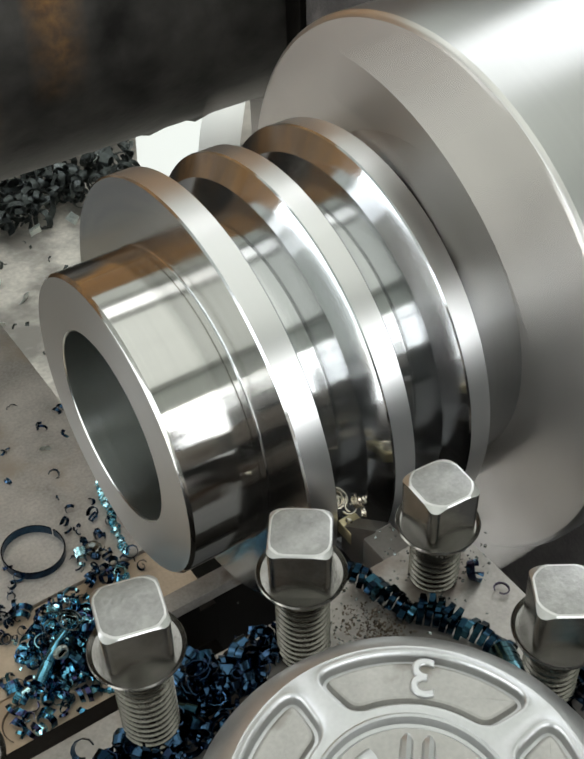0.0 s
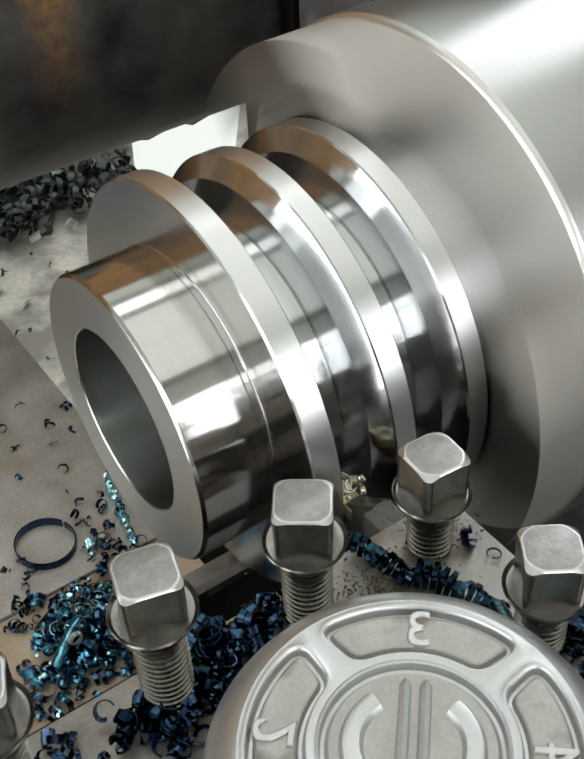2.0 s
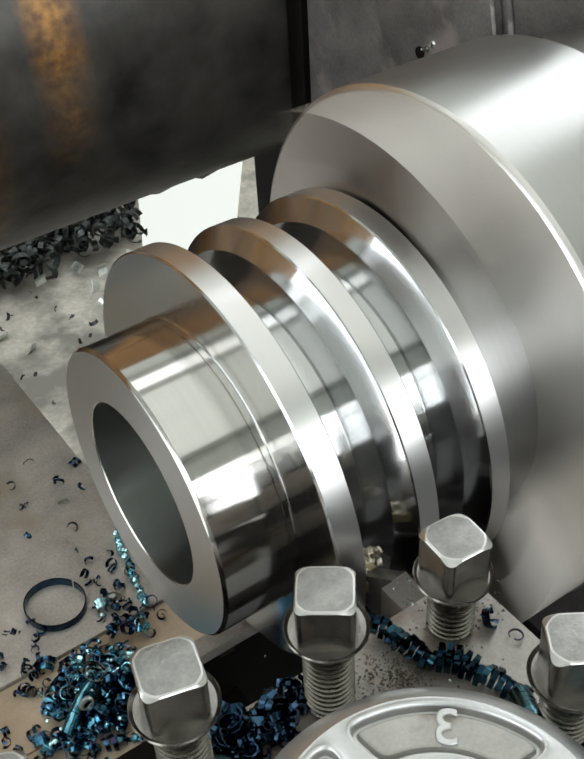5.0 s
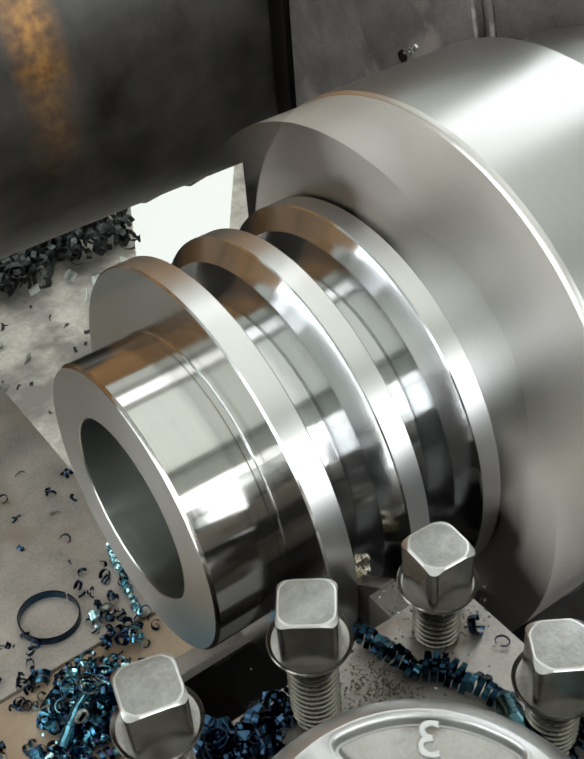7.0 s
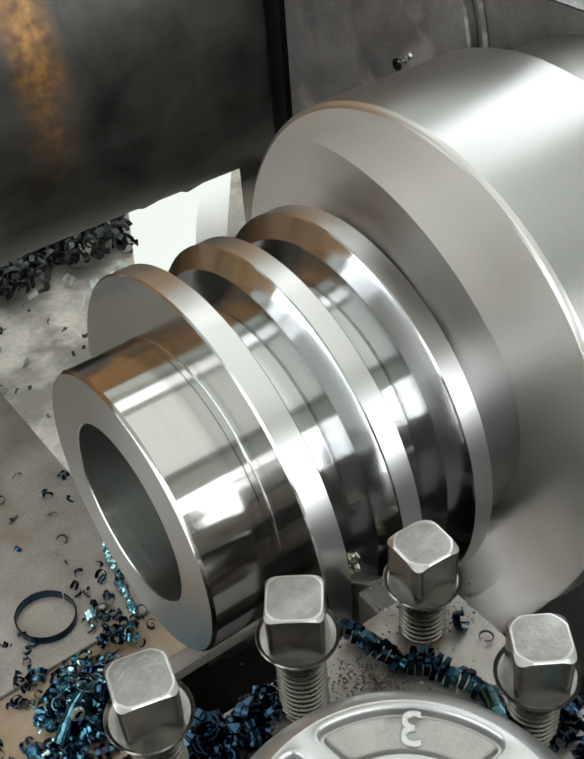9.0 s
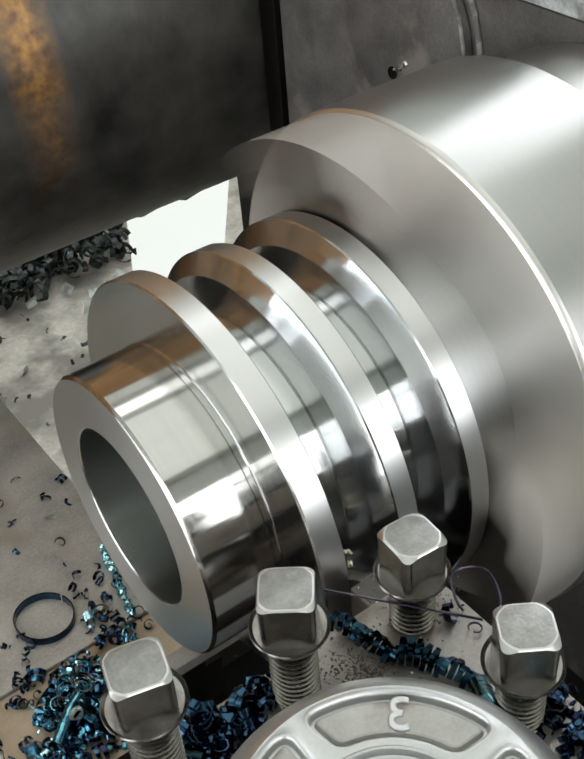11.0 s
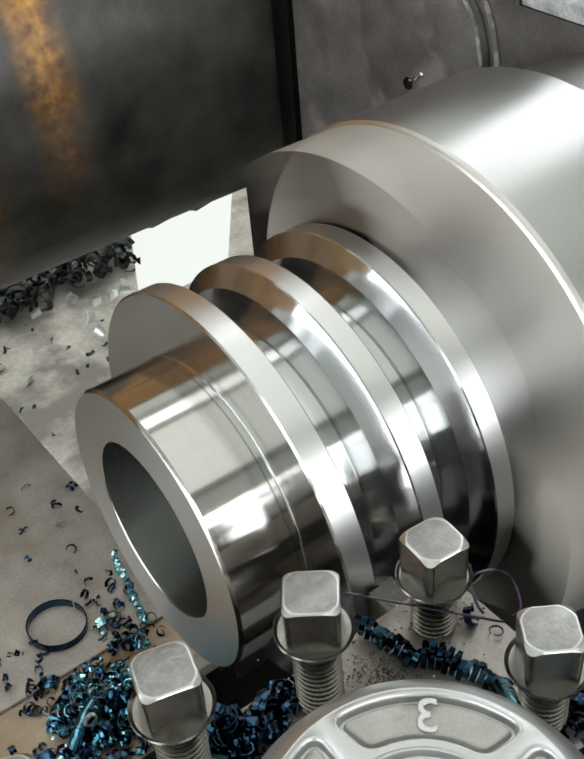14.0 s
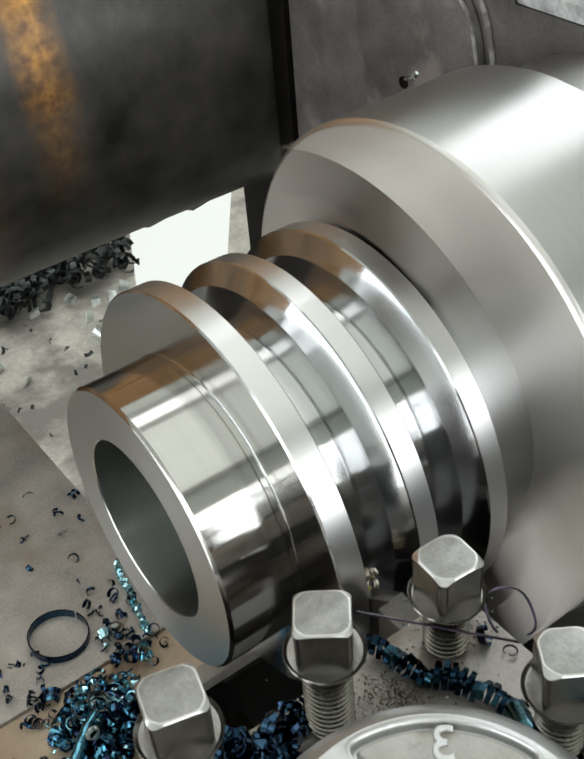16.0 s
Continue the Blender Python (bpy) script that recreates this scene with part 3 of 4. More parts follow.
def workpiece():
    thing = empty("turned_workpiece", "bright turned steel pulley blank with three flanges, gripped in the chuck", "pulley blank")
    part("hub", lathe([(0.0, 0.0330), (0.0, 0.0503), (0.0004, 0.0507), (0.0012, 0.0513), (0.0240, 0.0513), (0.02425, 0.0509),
                       (0.0245, 0.0513), (0.0262, 0.0513)], seg=200), HUB_STEEL, thing, smooth=0.3)
    bpy.data.objects["hub"].data.materials.append(STEEL_FACE)
    for f in bpy.data.objects["hub"].data.polygons:
        if f.center.x < 0.0001:
            f.material_index = 1
    part("bore", lathe([(0.0, 0.0330), (0.0004, 0.0325), (0.034, 0.0325), (0.0344, 0.0320),
                        (0.070, 0.0320), (0.070, 0.0)], seg=128), BORE, thing, "smooth dull grey bore", smooth=0.3)

    def flange(prof):
        ob = part("flange", lathe(prof, seg=220), [WALL_STEEL, RIM, STEEL], thing, smooth=0.12)
        for f in ob.data.polygons:
            f.material_index = 1 if abs(f.normal.x) < 0.3 else 2 if f.normal.x < -0.99 else 0

    # three flanges with V grooves between them, each groove with a relief line in one corner
    flange([(0.0262, 0.0513), (0.0266, 0.0516), (0.0266, 0.0731), (0.0272, 0.0737), (0.0356, 0.0737), (0.0361, 0.0732), (0.0428, 0.0524)])
    part("groove_floor", lathe([(0.0428, 0.0524), (0.0432, 0.0520), (0.0511, 0.0520), (0.0513, 0.0515), (0.0517, 0.0515), (0.0519, 0.0522)], seg=220), STEEL, thing, smooth=0.3)
    flange([(0.0519, 0.0522), (0.0532, 0.0646), (0.0577, 0.0711), (0.0582, 0.0715), (0.0655, 0.0715), (0.0660, 0.0710), (0.0722, 0.0524)])
    part("groove_floor", lathe([(0.0722, 0.0524), (0.0726, 0.0520), (0.0803, 0.0520), (0.0805, 0.0515), (0.0809, 0.0515), (0.0811, 0.0522)], seg=220), STEEL, thing, smooth=0.3)
    flange([(0.0811, 0.0522), (0.0823, 0.0640), (0.0863, 0.0715), (0.0868, 0.0720), (0.0942, 0.0720), (0.0948, 0.0714), (0.0950, 0.0600)])
    part("shank", lathe([(0.0950, 0.0608), (0.1178, 0.0608)], seg=120), STEEL_FACE, thing, "rougher shank held by the jaws")
    SPINNERS.append(thing)


workpiece()

# ---------------------------------------------------------------- cross slide and tool post
POST = (-0.0293, -0.1753)


def cross_slide():
    thing = empty("cross_slide", "worn brown grey iron cross slide littered with chips", "cross slide")
    part("rear_table", box(-0.17, 0.037, 0.0655, 0.30, -0.160, -0.1315, 0.0012), SLIDE, thing, "grey brown iron table")
    part("front_table", join(box(-0.17, 0.0225, -0.12, 0.030, -0.160, -0.1318, 0.0012), box(-0.17, 0.037, 0.0302, 0.0643, -0.160, -0.1318, 0.0012)), SLIDE_BROWN, thing, "oily tan iron table")
    part("saddle", box(-0.19, 0.03, -0.30, 0.28, -0.262, -0.1605, 0.004), DARK_IRON, thing)
    part("compound_slide", box(-0.13, 0.01, -0.29, -0.075, -0.131, -0.0455, 0.004), DARK_IRON, thing)
    # black plate added so the hub's lower side reflects dark, as from shadow
    part("shade_plate", box(-0.17, 0.0234, -0.12, -0.001, -0.1590, -0.118, 0.001), DARK_IRON, thing, "black plate added in place of the shade below the hub")
    # black strip hides the lit table edge and stands in for the gap's shade
    part("gap_shade_strip", box(0.0236, 0.0372, 0.0240, 0.0300, -0.1600, -0.1335), DARK_IRON, thing, "black strip standing in for the shade in the gap")
    part("gib_bar", box(0.004, 0.0425, 0.003, 0.0112, -0.1005, -0.095, 0.0008), BLOCK, thing, "plain grey steel bar")
    part("bar_bracket", box(0.004, 0.0215, 0.0065, 0.0110, -0.1316, -0.1006), DARK_IRON, thing)
    rider(thing)


cross_slide()


def bolt(parent, x, y, top, turn, ztop, rc=0.0069):
    """A square-headed clamp screw with its dished collar; its head's top is at the height top."""
    pitch, r = 0.0017, 0.0058
    prof = []
    z = ztop - 0.012
    while z < top - 0.0145:
        prof += [(z, r - 0.0016), (z + pitch * 0.42, r), (z + pitch * 0.58, r)]
        z += pitch
    prof.append((top - 0.0135, r - 0.0009))
    shank = part("bolt", moved(lathe(prof, "z", 28), pose(x, y, 0)), THREAD, parent, "square headed steel clamp bolt with oily thread")
    h, cr = 0.0064, 0.0019
    outline = []
    for k in range(4):
        cx, cy = (h - cr) * (1, -1, -1, 1)[k], (h - cr) * (1, 1, -1, -1)[k]
        for i in range(7):
            w = radians(90 * k + 15 * i)
            outline.append((cx + cr * math.cos(w), cy + cr * math.sin(w)))
        nx, ny = (h - cr) * (1, -1, -1, 1)[(k + 1) % 4], (h - cr) * (1, 1, -1, -1)[(k + 1) % 4]
        w = radians(90 * (k + 1))
        for i in range(1, 6):
            outline.append((cx + (nx - cx) * i / 6 + cr * math.cos(w), cy + (ny - cy) * i / 6 + cr * math.sin(w)))
    bm = bmesh.new()
    layers = []
    for lay in range(4):
        ring = []
        for px, py in outline:
            r0 = math.hypot(px, py)
            k = min(1.0, rc / r0)
            edge = -max(0.0, r0 - rc) * 0.6 - 0.0004
            if lay == 0:
                ring.append(bm.verts.new((px * 0.97, py * 0.97, -0.0128)))
            elif lay == 1:
                ring.append(bm.verts.new((px, py, edge)))
            elif lay == 2:
                ring.append(bm.verts.new((px * k * 0.965, py * k * 0.965, -0.0001)))
            else:
                ring.append(bm.verts.new((px * k * 0.90, py * k * 0.90, 0.0)))
        layers.append(ring)
    for p, q in zip(layers, layers[1:]):
        for i in range(len(p)):
            j = (i + 1) % len(p)
            bm.faces.new((p[i], p[j], q[j], q[i]))
    bm.faces.new(layers[-1])
    bm.faces.new(layers[0][::-1])
    head = part("head", moved(bm, pose(x, y, top, 0, 0, turn)), [BOLT_STEEL, BOLT_TOP, BOLT_EDGE], shank, "square head with dented top", smooth=0.35)
    for f in head.data.polygons:
        if f.normal.z > 0.4:
            f.material_index = 1 if f.normal.z > 0.985 else 2
    tilt = pose(x, y, top - 0.0125, 1.2, -1.0, 0)
    part("collar", moved(lathe([(-0.0018, 0.0058), (-0.0016, 0.0080), (-0.0006, 0.0090), (0.0004, 0.0094), (0.0008, 0.0092), (0.0000, 0.0084), (-0.0002, 0.0052)], "z", 56),
                         tilt), BOLT_STEEL, shank, "dished round steel collar")


def glyph(text, size, depth):
    """A raised, mirrored numeral centred on the origin, as a bmesh."""
    cu = bpy.data.curves.new("glyph", "FONT")
    cu.body, cu.size, cu.extrude, cu.bevel_depth, cu.offset = text, size, depth, depth * 0.6, -0.0002
    cu.align_x, cu.align_y = "CENTER", "CENTER"
    cu.resolution_u = 4
    ob = bpy.data.objects.new("glyph", cu)
    scene.collection.objects.link(ob)
    bpy.context.view_layer.update()
    me = bpy.data.meshes.new_from_object(ob.evaluated_get(bpy.context.evaluated_depsgraph_get()))
    bm = bmesh.new()
    bm.from_mesh(me)
    bpy.data.objects.remove(ob)
    bpy.data.curves.remove(cu)
    bpy.data.meshes.remove(me)
    for v in bm.verts:
        v.co.x *= -1
    return bm


def arc_strip(r, a0, a1, w, h, z, n=24):
    """A raised rib along an arc, half-round in section."""
    bm = bmesh.new()
    prev = None
    for i in range(n + 1):
        a = radians(a0 + (a1 - a0) * i / n)
        out = Vector((math.cos(a), math.sin(a), 0))
        ring = [bm.verts.new(out * (r + w * dx) + Vector((0, 0, z + h * dz))) for dx, dz in ((-0.5, 0), (-0.32, 0.75), (0, 1), (0.32, 0.75), (0.5, 0))]
        if prev:
            for k in range(4):
                bm.faces.new((prev[k], prev[k + 1], ring[k + 1], ring[k]))
        prev = ring
    return bm


def rib(p, q, w, h, z, n=6):
    bm = bmesh.new()
    p, q = Vector((*p, 0)), Vector((*q, 0))
    side = (q - p).normalized().cross(Vector((0, 0, 1)))
    prev = None
    for i in range(n + 1):
        c = p.lerp(q, i / n)
        k = 0.55 if i in (0, n) else 1.0
        ring = [bm.verts.new(c + side * w * k * dx + Vector((0, 0, z + h * dz * k))) for dx, dz in ((-0.5, 0), (-0.32, 0.75), (0, 1), (0.32, 0.75), (0.5, 0))]
        if prev:
            for m in range(4):
                bm.faces.new((prev[m], prev[m + 1], ring[m + 1], ring[m]))
        prev = ring
    return bm


def pocket_plate(a, r1, r0, h1, h0, corner, edge1, edge0, z, deep):
    """A quarter of the cap's top plate with one rounded sector pocket, its lip softly rolled."""
    def at(r, d):
        return Vector((r * math.cos(radians(a + d)), r * math.sin(radians(a + d))))

    cut1, cut0 = math.degrees(corner / r1), math.degrees(corner / r0)

    def turn(p, c, q):
        return [p * (1 - t) ** 2 + c * 2 * t * (1 - t) + q * t ** 2 for t in (0.2, 0.4, 0.6, 0.8)]

    pts = [at(r1, -h1 + cut1 + (2 * h1 - 2 * cut1) * i / 20) for i in range(21)]
    rim = [at(edge1, -45 + 90 * i / 20) for i in range(21)]
    side = (at(r0, h0) - at(r1, h1)).normalized()
    p, q = at(r1, h1) + side * corner, at(r0, h0) - side * corner
    pts += turn(pts[-1], at(r1, h1), p) + [p, q]
    rim += [at(edge1 + (edge0 - edge1) * k, 45) for k in (0.06, 0.14, 0.22, 0.30, 0.38, 0.66)]
    inner = [at(r0, h0 - cut0 - (2 * h0 - 2 * cut0) * i / 14) for i in range(15)]
    pts += turn(q, at(r0, h0), inner[0]) + inner
    rim += [at(edge1 + (edge0 - edge1) * k, 45) for k in (0.74, 0.82, 0.90, 0.96)] + [at(edge0, 45 - 90 * i / 14) for i in range(15)]
    side = (at(r1, -h1) - at(r0, -h0)).normalized()
    p, q = at(r0, -h0) + side * corner, at(r1, -h1) - side * corner
    pts += turn(pts[-1], at(r0, -h0), p) + [p, q] + turn(q, at(r1, -h1), pts[0])
    rim += [at(edge1 + (edge0 - edge1) * k, -45) for k in (0.96, 0.90, 0.82, 0.74, 0.66, 0.38, 0.30, 0.22, 0.14, 0.06)]
    bm = bmesh.new()
    rings = []
    n = len(pts)
    for i in range(n):
        t = (pts[(i + 1) % n] - pts[i - 1]).normalized()
        out = Vector((t.y, -t.x))
        ring = [bm.verts.new((*(pts[i] + out * dx), z + dz)) for dx, dz in ((-0.0007, -deep), (-0.0001, -deep), (0.0002, -deep * 0.4), (0.0004, 0.0001), (0.0007, 0.00025), (0.0010, 0.0002), (0.0014, 0.0))]
        rings.append(ring + [bm.verts.new((*rim[i], z))])
    for i in range(n):
        p, q = rings[i], rings[(i + 1) % n]
        for k in range(7):
            bm.faces.new((p[k], p[k + 1], q[k + 1], q[k]))
    # the pad inside the pocket, with a narrow moat round it
    pad = bmesh.new()
    loops = []
    for dx, dz in ((-0.0007, -deep), (-0.0009, -deep * 0.75), (-0.0012, -deep * 0.45), (-0.0016, -deep * 0.36)):
        loop = []
        for i in range(n):
            t = (pts[(i + 1) % n] - pts[i - 1]).normalized()
            loop.append(pad.verts.new((*(pts[i] + Vector((t.y, -t.x)) * dx), z + dz)))
        loops.append(loop)
    for p, q in zip(loops, loops[1:]):
        for i in range(n):
            pad.faces.new((p[i], p[(i + 1) % n], q[(i + 1) % n], q[i]))
    pad.faces.new(loops[-1])
    return bm, pad


def tool_post():
    thing = empty("tool_post", "worn square steel turret tool post with clamp bolts", "tool post", (*POST, 0))
    hs, top = 0.0683, 0.0376
    part("top_plate", box(-hs, hs, -hs, hs, 0.014, top, 0.0012), BLOCK, thing, "worn grey steel top plate")
    part("core", box(-0.040, 0.040, -0.040, 0.040, -0.016, 0.014), DARK_IRON, thing)
    part("base_plate", box(-hs, hs, -hs, hs, -0.045, -0.016, 0.0015), BLOCK, thing)
    px = (-0.0555, -0.0185, 0.0185, 0.0555)
    heads = {(3, 3): (0.0682, -4), (2, 3): (0.0765, -37), (1, 3): (0.0808, -15), (0, 3): (0.0765, -22), (3, 2): (0.0708, -34), (3, 1): (0.071, 12), (3, 0): (0.069, 30),
             (0, 2): (0.072, 8), (0, 1): (0.069, 40), (0, 0): (0.070, 0), (1, 0): (0.072, 20), (2, 0): (0.068, 66)}
    for (i, j), (z, turn) in heads.items():
        bolt(thing, px[i] - (0.0012 if i == 3 else 0.0003), px[j] + 0.0025, z, turn, top, 0.0071 if i == 3 else 0.0075)
    # the round cast cap
    zc = 0.0790
    cap = part("cap", lathe([(top, 0.030), (0.044, 0.0345), (0.052, 0.0368), (0.066, 0.0372), (0.072, 0.0362), (0.0765, 0.0335), (0.0785, 0.0308), (zc, 0.0297), (zc - 0.0022, 0.0296),
                             (zc - 0.0022, 0.0170), (zc, 0.0166), (zc + 0.00012, 0.0163), (zc - 0.0001, 0.0159), (zc - 0.0018, 0.0156), (zc - 0.0020, 0.0150), (zc - 0.0014, 0.0146), (zc - 0.0009, 0.0142), (zc - 0.0009, 0.0)], "z", 128), CAP, thing, "round cast metal cap with raised ribs")
    cap.data.materials.append(CAP_PAD)
    for f in cap.data.polygons:
        if f.center.z > zc - 0.0016 and f.normal.z > 0.9 and f.center.z < zc - 0.0006:
            f.material_index = 1
    for k, digit in enumerate("3214"):
        a = 48 + 90 * k
        plate, pad = pocket_plate(a, 0.0278, 0.0186, 40.3, 35.5, 0.0030, 0.0297, 0.0166, zc, 0.0019)
        part("pocket_rim", plate, CAP, cap, smooth=1.0)
        part("pocket_pad", pad, CAP_PAD, cap, "dull slightly dirty cast pad", smooth=0.25)
        g = glyph(digit, 0.0106, 0.0006)
        w = radians(a)
        part("numeral", moved(g, pose(0.0232 * math.cos(w), 0.0232 * math.sin(w), zc - 0.0009, 0, 0, a - 90)), CAP, cap, "raised cast numeral")
    a = radians(48)
    u, v = Vector((math.cos(a), math.sin(a))), Vector((-math.sin(a), math.cos(a)))
    for s in (-1, 1):
        part("emblem_bar", rib(u * 0.0128 + v * 0.0018 * s, u * -0.0128 + v * 0.0018 * s, 0.0023, 0.0016, zc - 0.0010, 24), CAP, cap)
        c = arc_strip(0.0104, 48 + s * 90 - 50, 48 + s * 90 + 50, 0.0044, 0.0015, zc - 0.0010, 24)
        part("emblem_arc", c, CAP, cap)
    # the grooving tool in the slot towards the work
    tool = part("tool_holder", box(0.0610, 0.0705, 0.026, 0.0935, -0.0158, 0.0120, 0.0008), TOOL, thing, "dark steel grooving tool")
    bm = box(0.0652, 0.0706, 0.0932, 0.1092, -0.014, 0.012, 0.0004)
    for v in bm.verts:
        if v.co.y > 0.105:
            v.co.z = -0.0005 + (v.co.z + 0.014) * 0.02 if v.co.z > -0.005 else v.co.z + 0.004
    part("blade", bm, TOOL, tool, "thin sloping grooving blade")
    part("tip", box(0.0650, 0.0710, 0.1042, 0.1106, -0.0040, 0.0008, 0.0004), CARBIDE, tool, "brass coloured carbide tip")
    rider(thing)


tool_post()

# ---------------------------------------------------------------- chips


def single_chip(name, bm, mat, at, label, rot=(0, 0, 0), group=""):
    ob = part(name, bm, mat, None, smooth=0.9)
    ob.location = at
    ob.rotation_euler = [radians(a) for a in rot]
    tagged(ob, label, "metal chip", group)
    return rider(ob)


def heap(name, spots, mat, seed, count, z, size, label):
    """Many small curls strewn round the given spots (x, y, spread, height)."""
    rng = random.Random(seed)
    bms = []
    for _ in range(count):
        x, y, spread, height = rng.choice(spots)
        px, py = rng.gauss(x, spread), rng.gauss(y, spread)
        far = math.hypot(px - x, py - y) / spread
        pz = z + 0.0008 + max(0, height * (1 - far / 2)) * rng.random()
        s = size * rng.uniform(0.6, 1.5)
        b = curl(s, rng.uniform(0.35, 1.8), s * rng.uniform(0.5, 1.4), s * rng.uniform(0.35, 0.95), 0.00018 + s * 0.03, rng.uniform(-0.3, 0.5), 9)
        bms.append(moved(b, pose(px, py, pz, rng.uniform(0, 180), rng.uniform(-60, 60), rng.uniform(0, 360))))
    ob = part(name, join(*bms), mat, None, smooth=0.9)
    tagged(ob, label, "metal chips", kind="stuff")
    return rider(ob)


def loose_pile(spots, mats, seed, count, z, size, label, group):
    """Single curls, each a thing of its own, lying round the edge of a heap."""
    rng = random.Random(seed)
    for _ in range(count):
        x, y, spread = rng.choice(spots)
        s = size * rng.uniform(0.8, 1.4)
        b = curl(s, rng.uniform(0.6, 1.9), s * rng.uniform(0.5, 1.2), s * rng.uniform(0.6, 1.1), 0.0003, rng.uniform(-0.3, 0.5), 11)
        single_chip("curled_chip", b, rng.choice(mats), (rng.gauss(x, spread), rng.gauss(y, spread), z + s * 0.8), label, (rng.uniform(30, 150), rng.uniform(-40, 40), rng.uniform(0, 360)), group)


def chips():
    zt, zp = 0.0378, -0.1314
    heap("table_chips", [(-0.018, 0.047, 0.009, 0.008), (-0.024, 0.034, 0.010, 0.010), (-0.012, 0.034, 0.009, 0.010), (-0.036, 0.024, 0.009, 0.008), (-0.006, 0.022, 0.008, 0.010)],
         BLUE, 11, 270, zp, 0.0024, "heap of glossy blue steel chips on the slide")
    heap("bright_table_chips", [(-0.018, 0.045, 0.009, 0.008), (-0.024, 0.034, 0.010, 0.010), (-0.010, 0.036, 0.009, 0.010)],
         CYAN, 21, 48, zp + 0.003, 0.0016, "bright cyan steel chips glinting in the heap")
    heap("strewn_chips", [(-0.045, 0.05, 0.014, 0.001), (0.006, 0.068, 0.010, 0.002), (0.010, 0.085, 0.012, 0.001), (-0.035, 0.075, 0.012, 0.001)], NAVY, 12, 70, zp, 0.0015,
         "scattered small dark blue steel chips")
    heap("far_strewn_chips", [(0.015, 0.14, 0.03, 0.0), (0.0, 0.18, 0.03, 0.0)], NAVY, 13, 12, zp, 0.0016, "few dark chips lying on the iron table")
    heap("post_chips", [(-0.038, -0.1125, 0.0035, 0.005), (-0.033, -0.1145, 0.0035, 0.006), (-0.027, -0.116, 0.0035, 0.006), (-0.022, -0.117, 0.003, 0.007), (-0.039, -0.120, 0.004, 0.006),
                        (-0.044, -0.121, 0.004, 0.005), (-0.0185, -0.1115, 0.002, 0.006), (-0.056, -0.118, 0.003, 0.004), (-0.058, -0.122, 0.003, 0.004), (-0.050, -0.127, 0.004, 0.004),
                        (-0.073, -0.116, 0.003, 0.003)], NAVY, 14, 190, zt, 0.0017, "dark blue curled chips packed against the tool post cap")
    heap("corner_chips", [(0.0345, -0.158, 0.002, 0.005), (0.033, -0.166, 0.003, 0.005), (0.028, -0.172, 0.003, 0.004)], NAVY, 15, 50, zt, 0.0018, "dark blue chips beside a clamp bolt")
    heap("brown_swarf", [(0.002, -0.1195, 0.004, 0.0015), (0.006, -0.1235, 0.003, 0.001)], RUSTCHIP, 17, 380, zt, 0.00014, "fine brown swarf dust drifted against the cap")
    heap("fine_swarf", [(0.026, -0.1165, 0.006, 0.0), (-0.004, -0.118, 0.008, 0.0), (0.031, -0.112, 0.005, 0.0)], GREYCHIP, 16, 420, zt, 0.0002, "fine grey swarf dust round the bolts")
    loose_pile([(-0.036, -0.1115, 0.0035), (-0.027, -0.1135, 0.003), (-0.0205, -0.1135, 0.0025), (-0.042, -0.1185, 0.004), (-0.057, -0.119, 0.003), (-0.050, -0.126, 0.004)],
               (NAVY, NAVY, COIL), 41, 44, zt + 0.0015, 0.0018, "curled dark blue chip in the pile on the post", "chips piled on the post")
    loose_pile([(-0.018, 0.047, 0.010), (-0.026, 0.034, 0.011), (-0.012, 0.036, 0.010), (-0.038, 0.026, 0.010), (0.006, 0.066, 0.007)],
               (BLUE, BLUE, NAVY, CYAN), 42, 44, zp + 0.001, 0.0019, "glossy blue curled chip in the heap on the table", "chips heaped on the table")
    rng = random.Random(5)
    # a long coiled chip lying on the post, and its straighter teal end
    single_chip("coiled_chip", coil_along([(0.0072, -0.108, 0.0408), (0.0103, -0.1125, 0.0412), (0.0112, -0.1187, 0.0405), (0.0135, -0.125, 0.0402), (0.017, -0.1295, 0.0405),
                                           (0.020, -0.1345, 0.0402), (0.0222, -0.1402, 0.0402), (0.0235, -0.1450, 0.0402)], 0.0022, 0.0018, 0.0014, 0.5, rng), COIL,
                (0, 0, 0), "long dark blue coiled chip on the tool post")
    single_chip("coiled_chip", coil_along([(0.0140, -0.1255, 0.0440), (0.0180, -0.1290, 0.0438), (0.0200, -0.1330, 0.0420)], 0.0017, 0.0020, 0.0012, 0.6, rng), COIL,
                (0, 0, 0), "short blue coiled chip on top of another")
    single_chip("coiled_chip", coil_along([(0.0215, -0.1445, 0.0415), (0.0195, -0.1490, 0.0430), (0.0178, -0.1545, 0.0440), (0.0176, -0.1630, 0.0442), (0.0180, -0.1710, 0.0430), (0.0180, -0.1790, 0.0408)],
                                          0.0027, 0.0015, 0.0017, 0.05, rng), TEAL,
                (0, 0, 0), "tight teal ribbed coiled chip on the tool post")
    # a tangle of straw coloured chips at the cutting edge
    tang = [moved(curl(0.0012 * rng.uniform(0.6, 1.4), rng.uniform(0.8, 2.4), 0.0008, 0.0006, 0.0003, 0.5, 12), pose(rng.gauss(0, 0.002), rng.gauss(0, 0.002), rng.uniform(-0.001, 0.004),
            rng.uniform(0, 180), rng.uniform(0, 180), rng.uniform(0, 360))) for _ in range(5)]
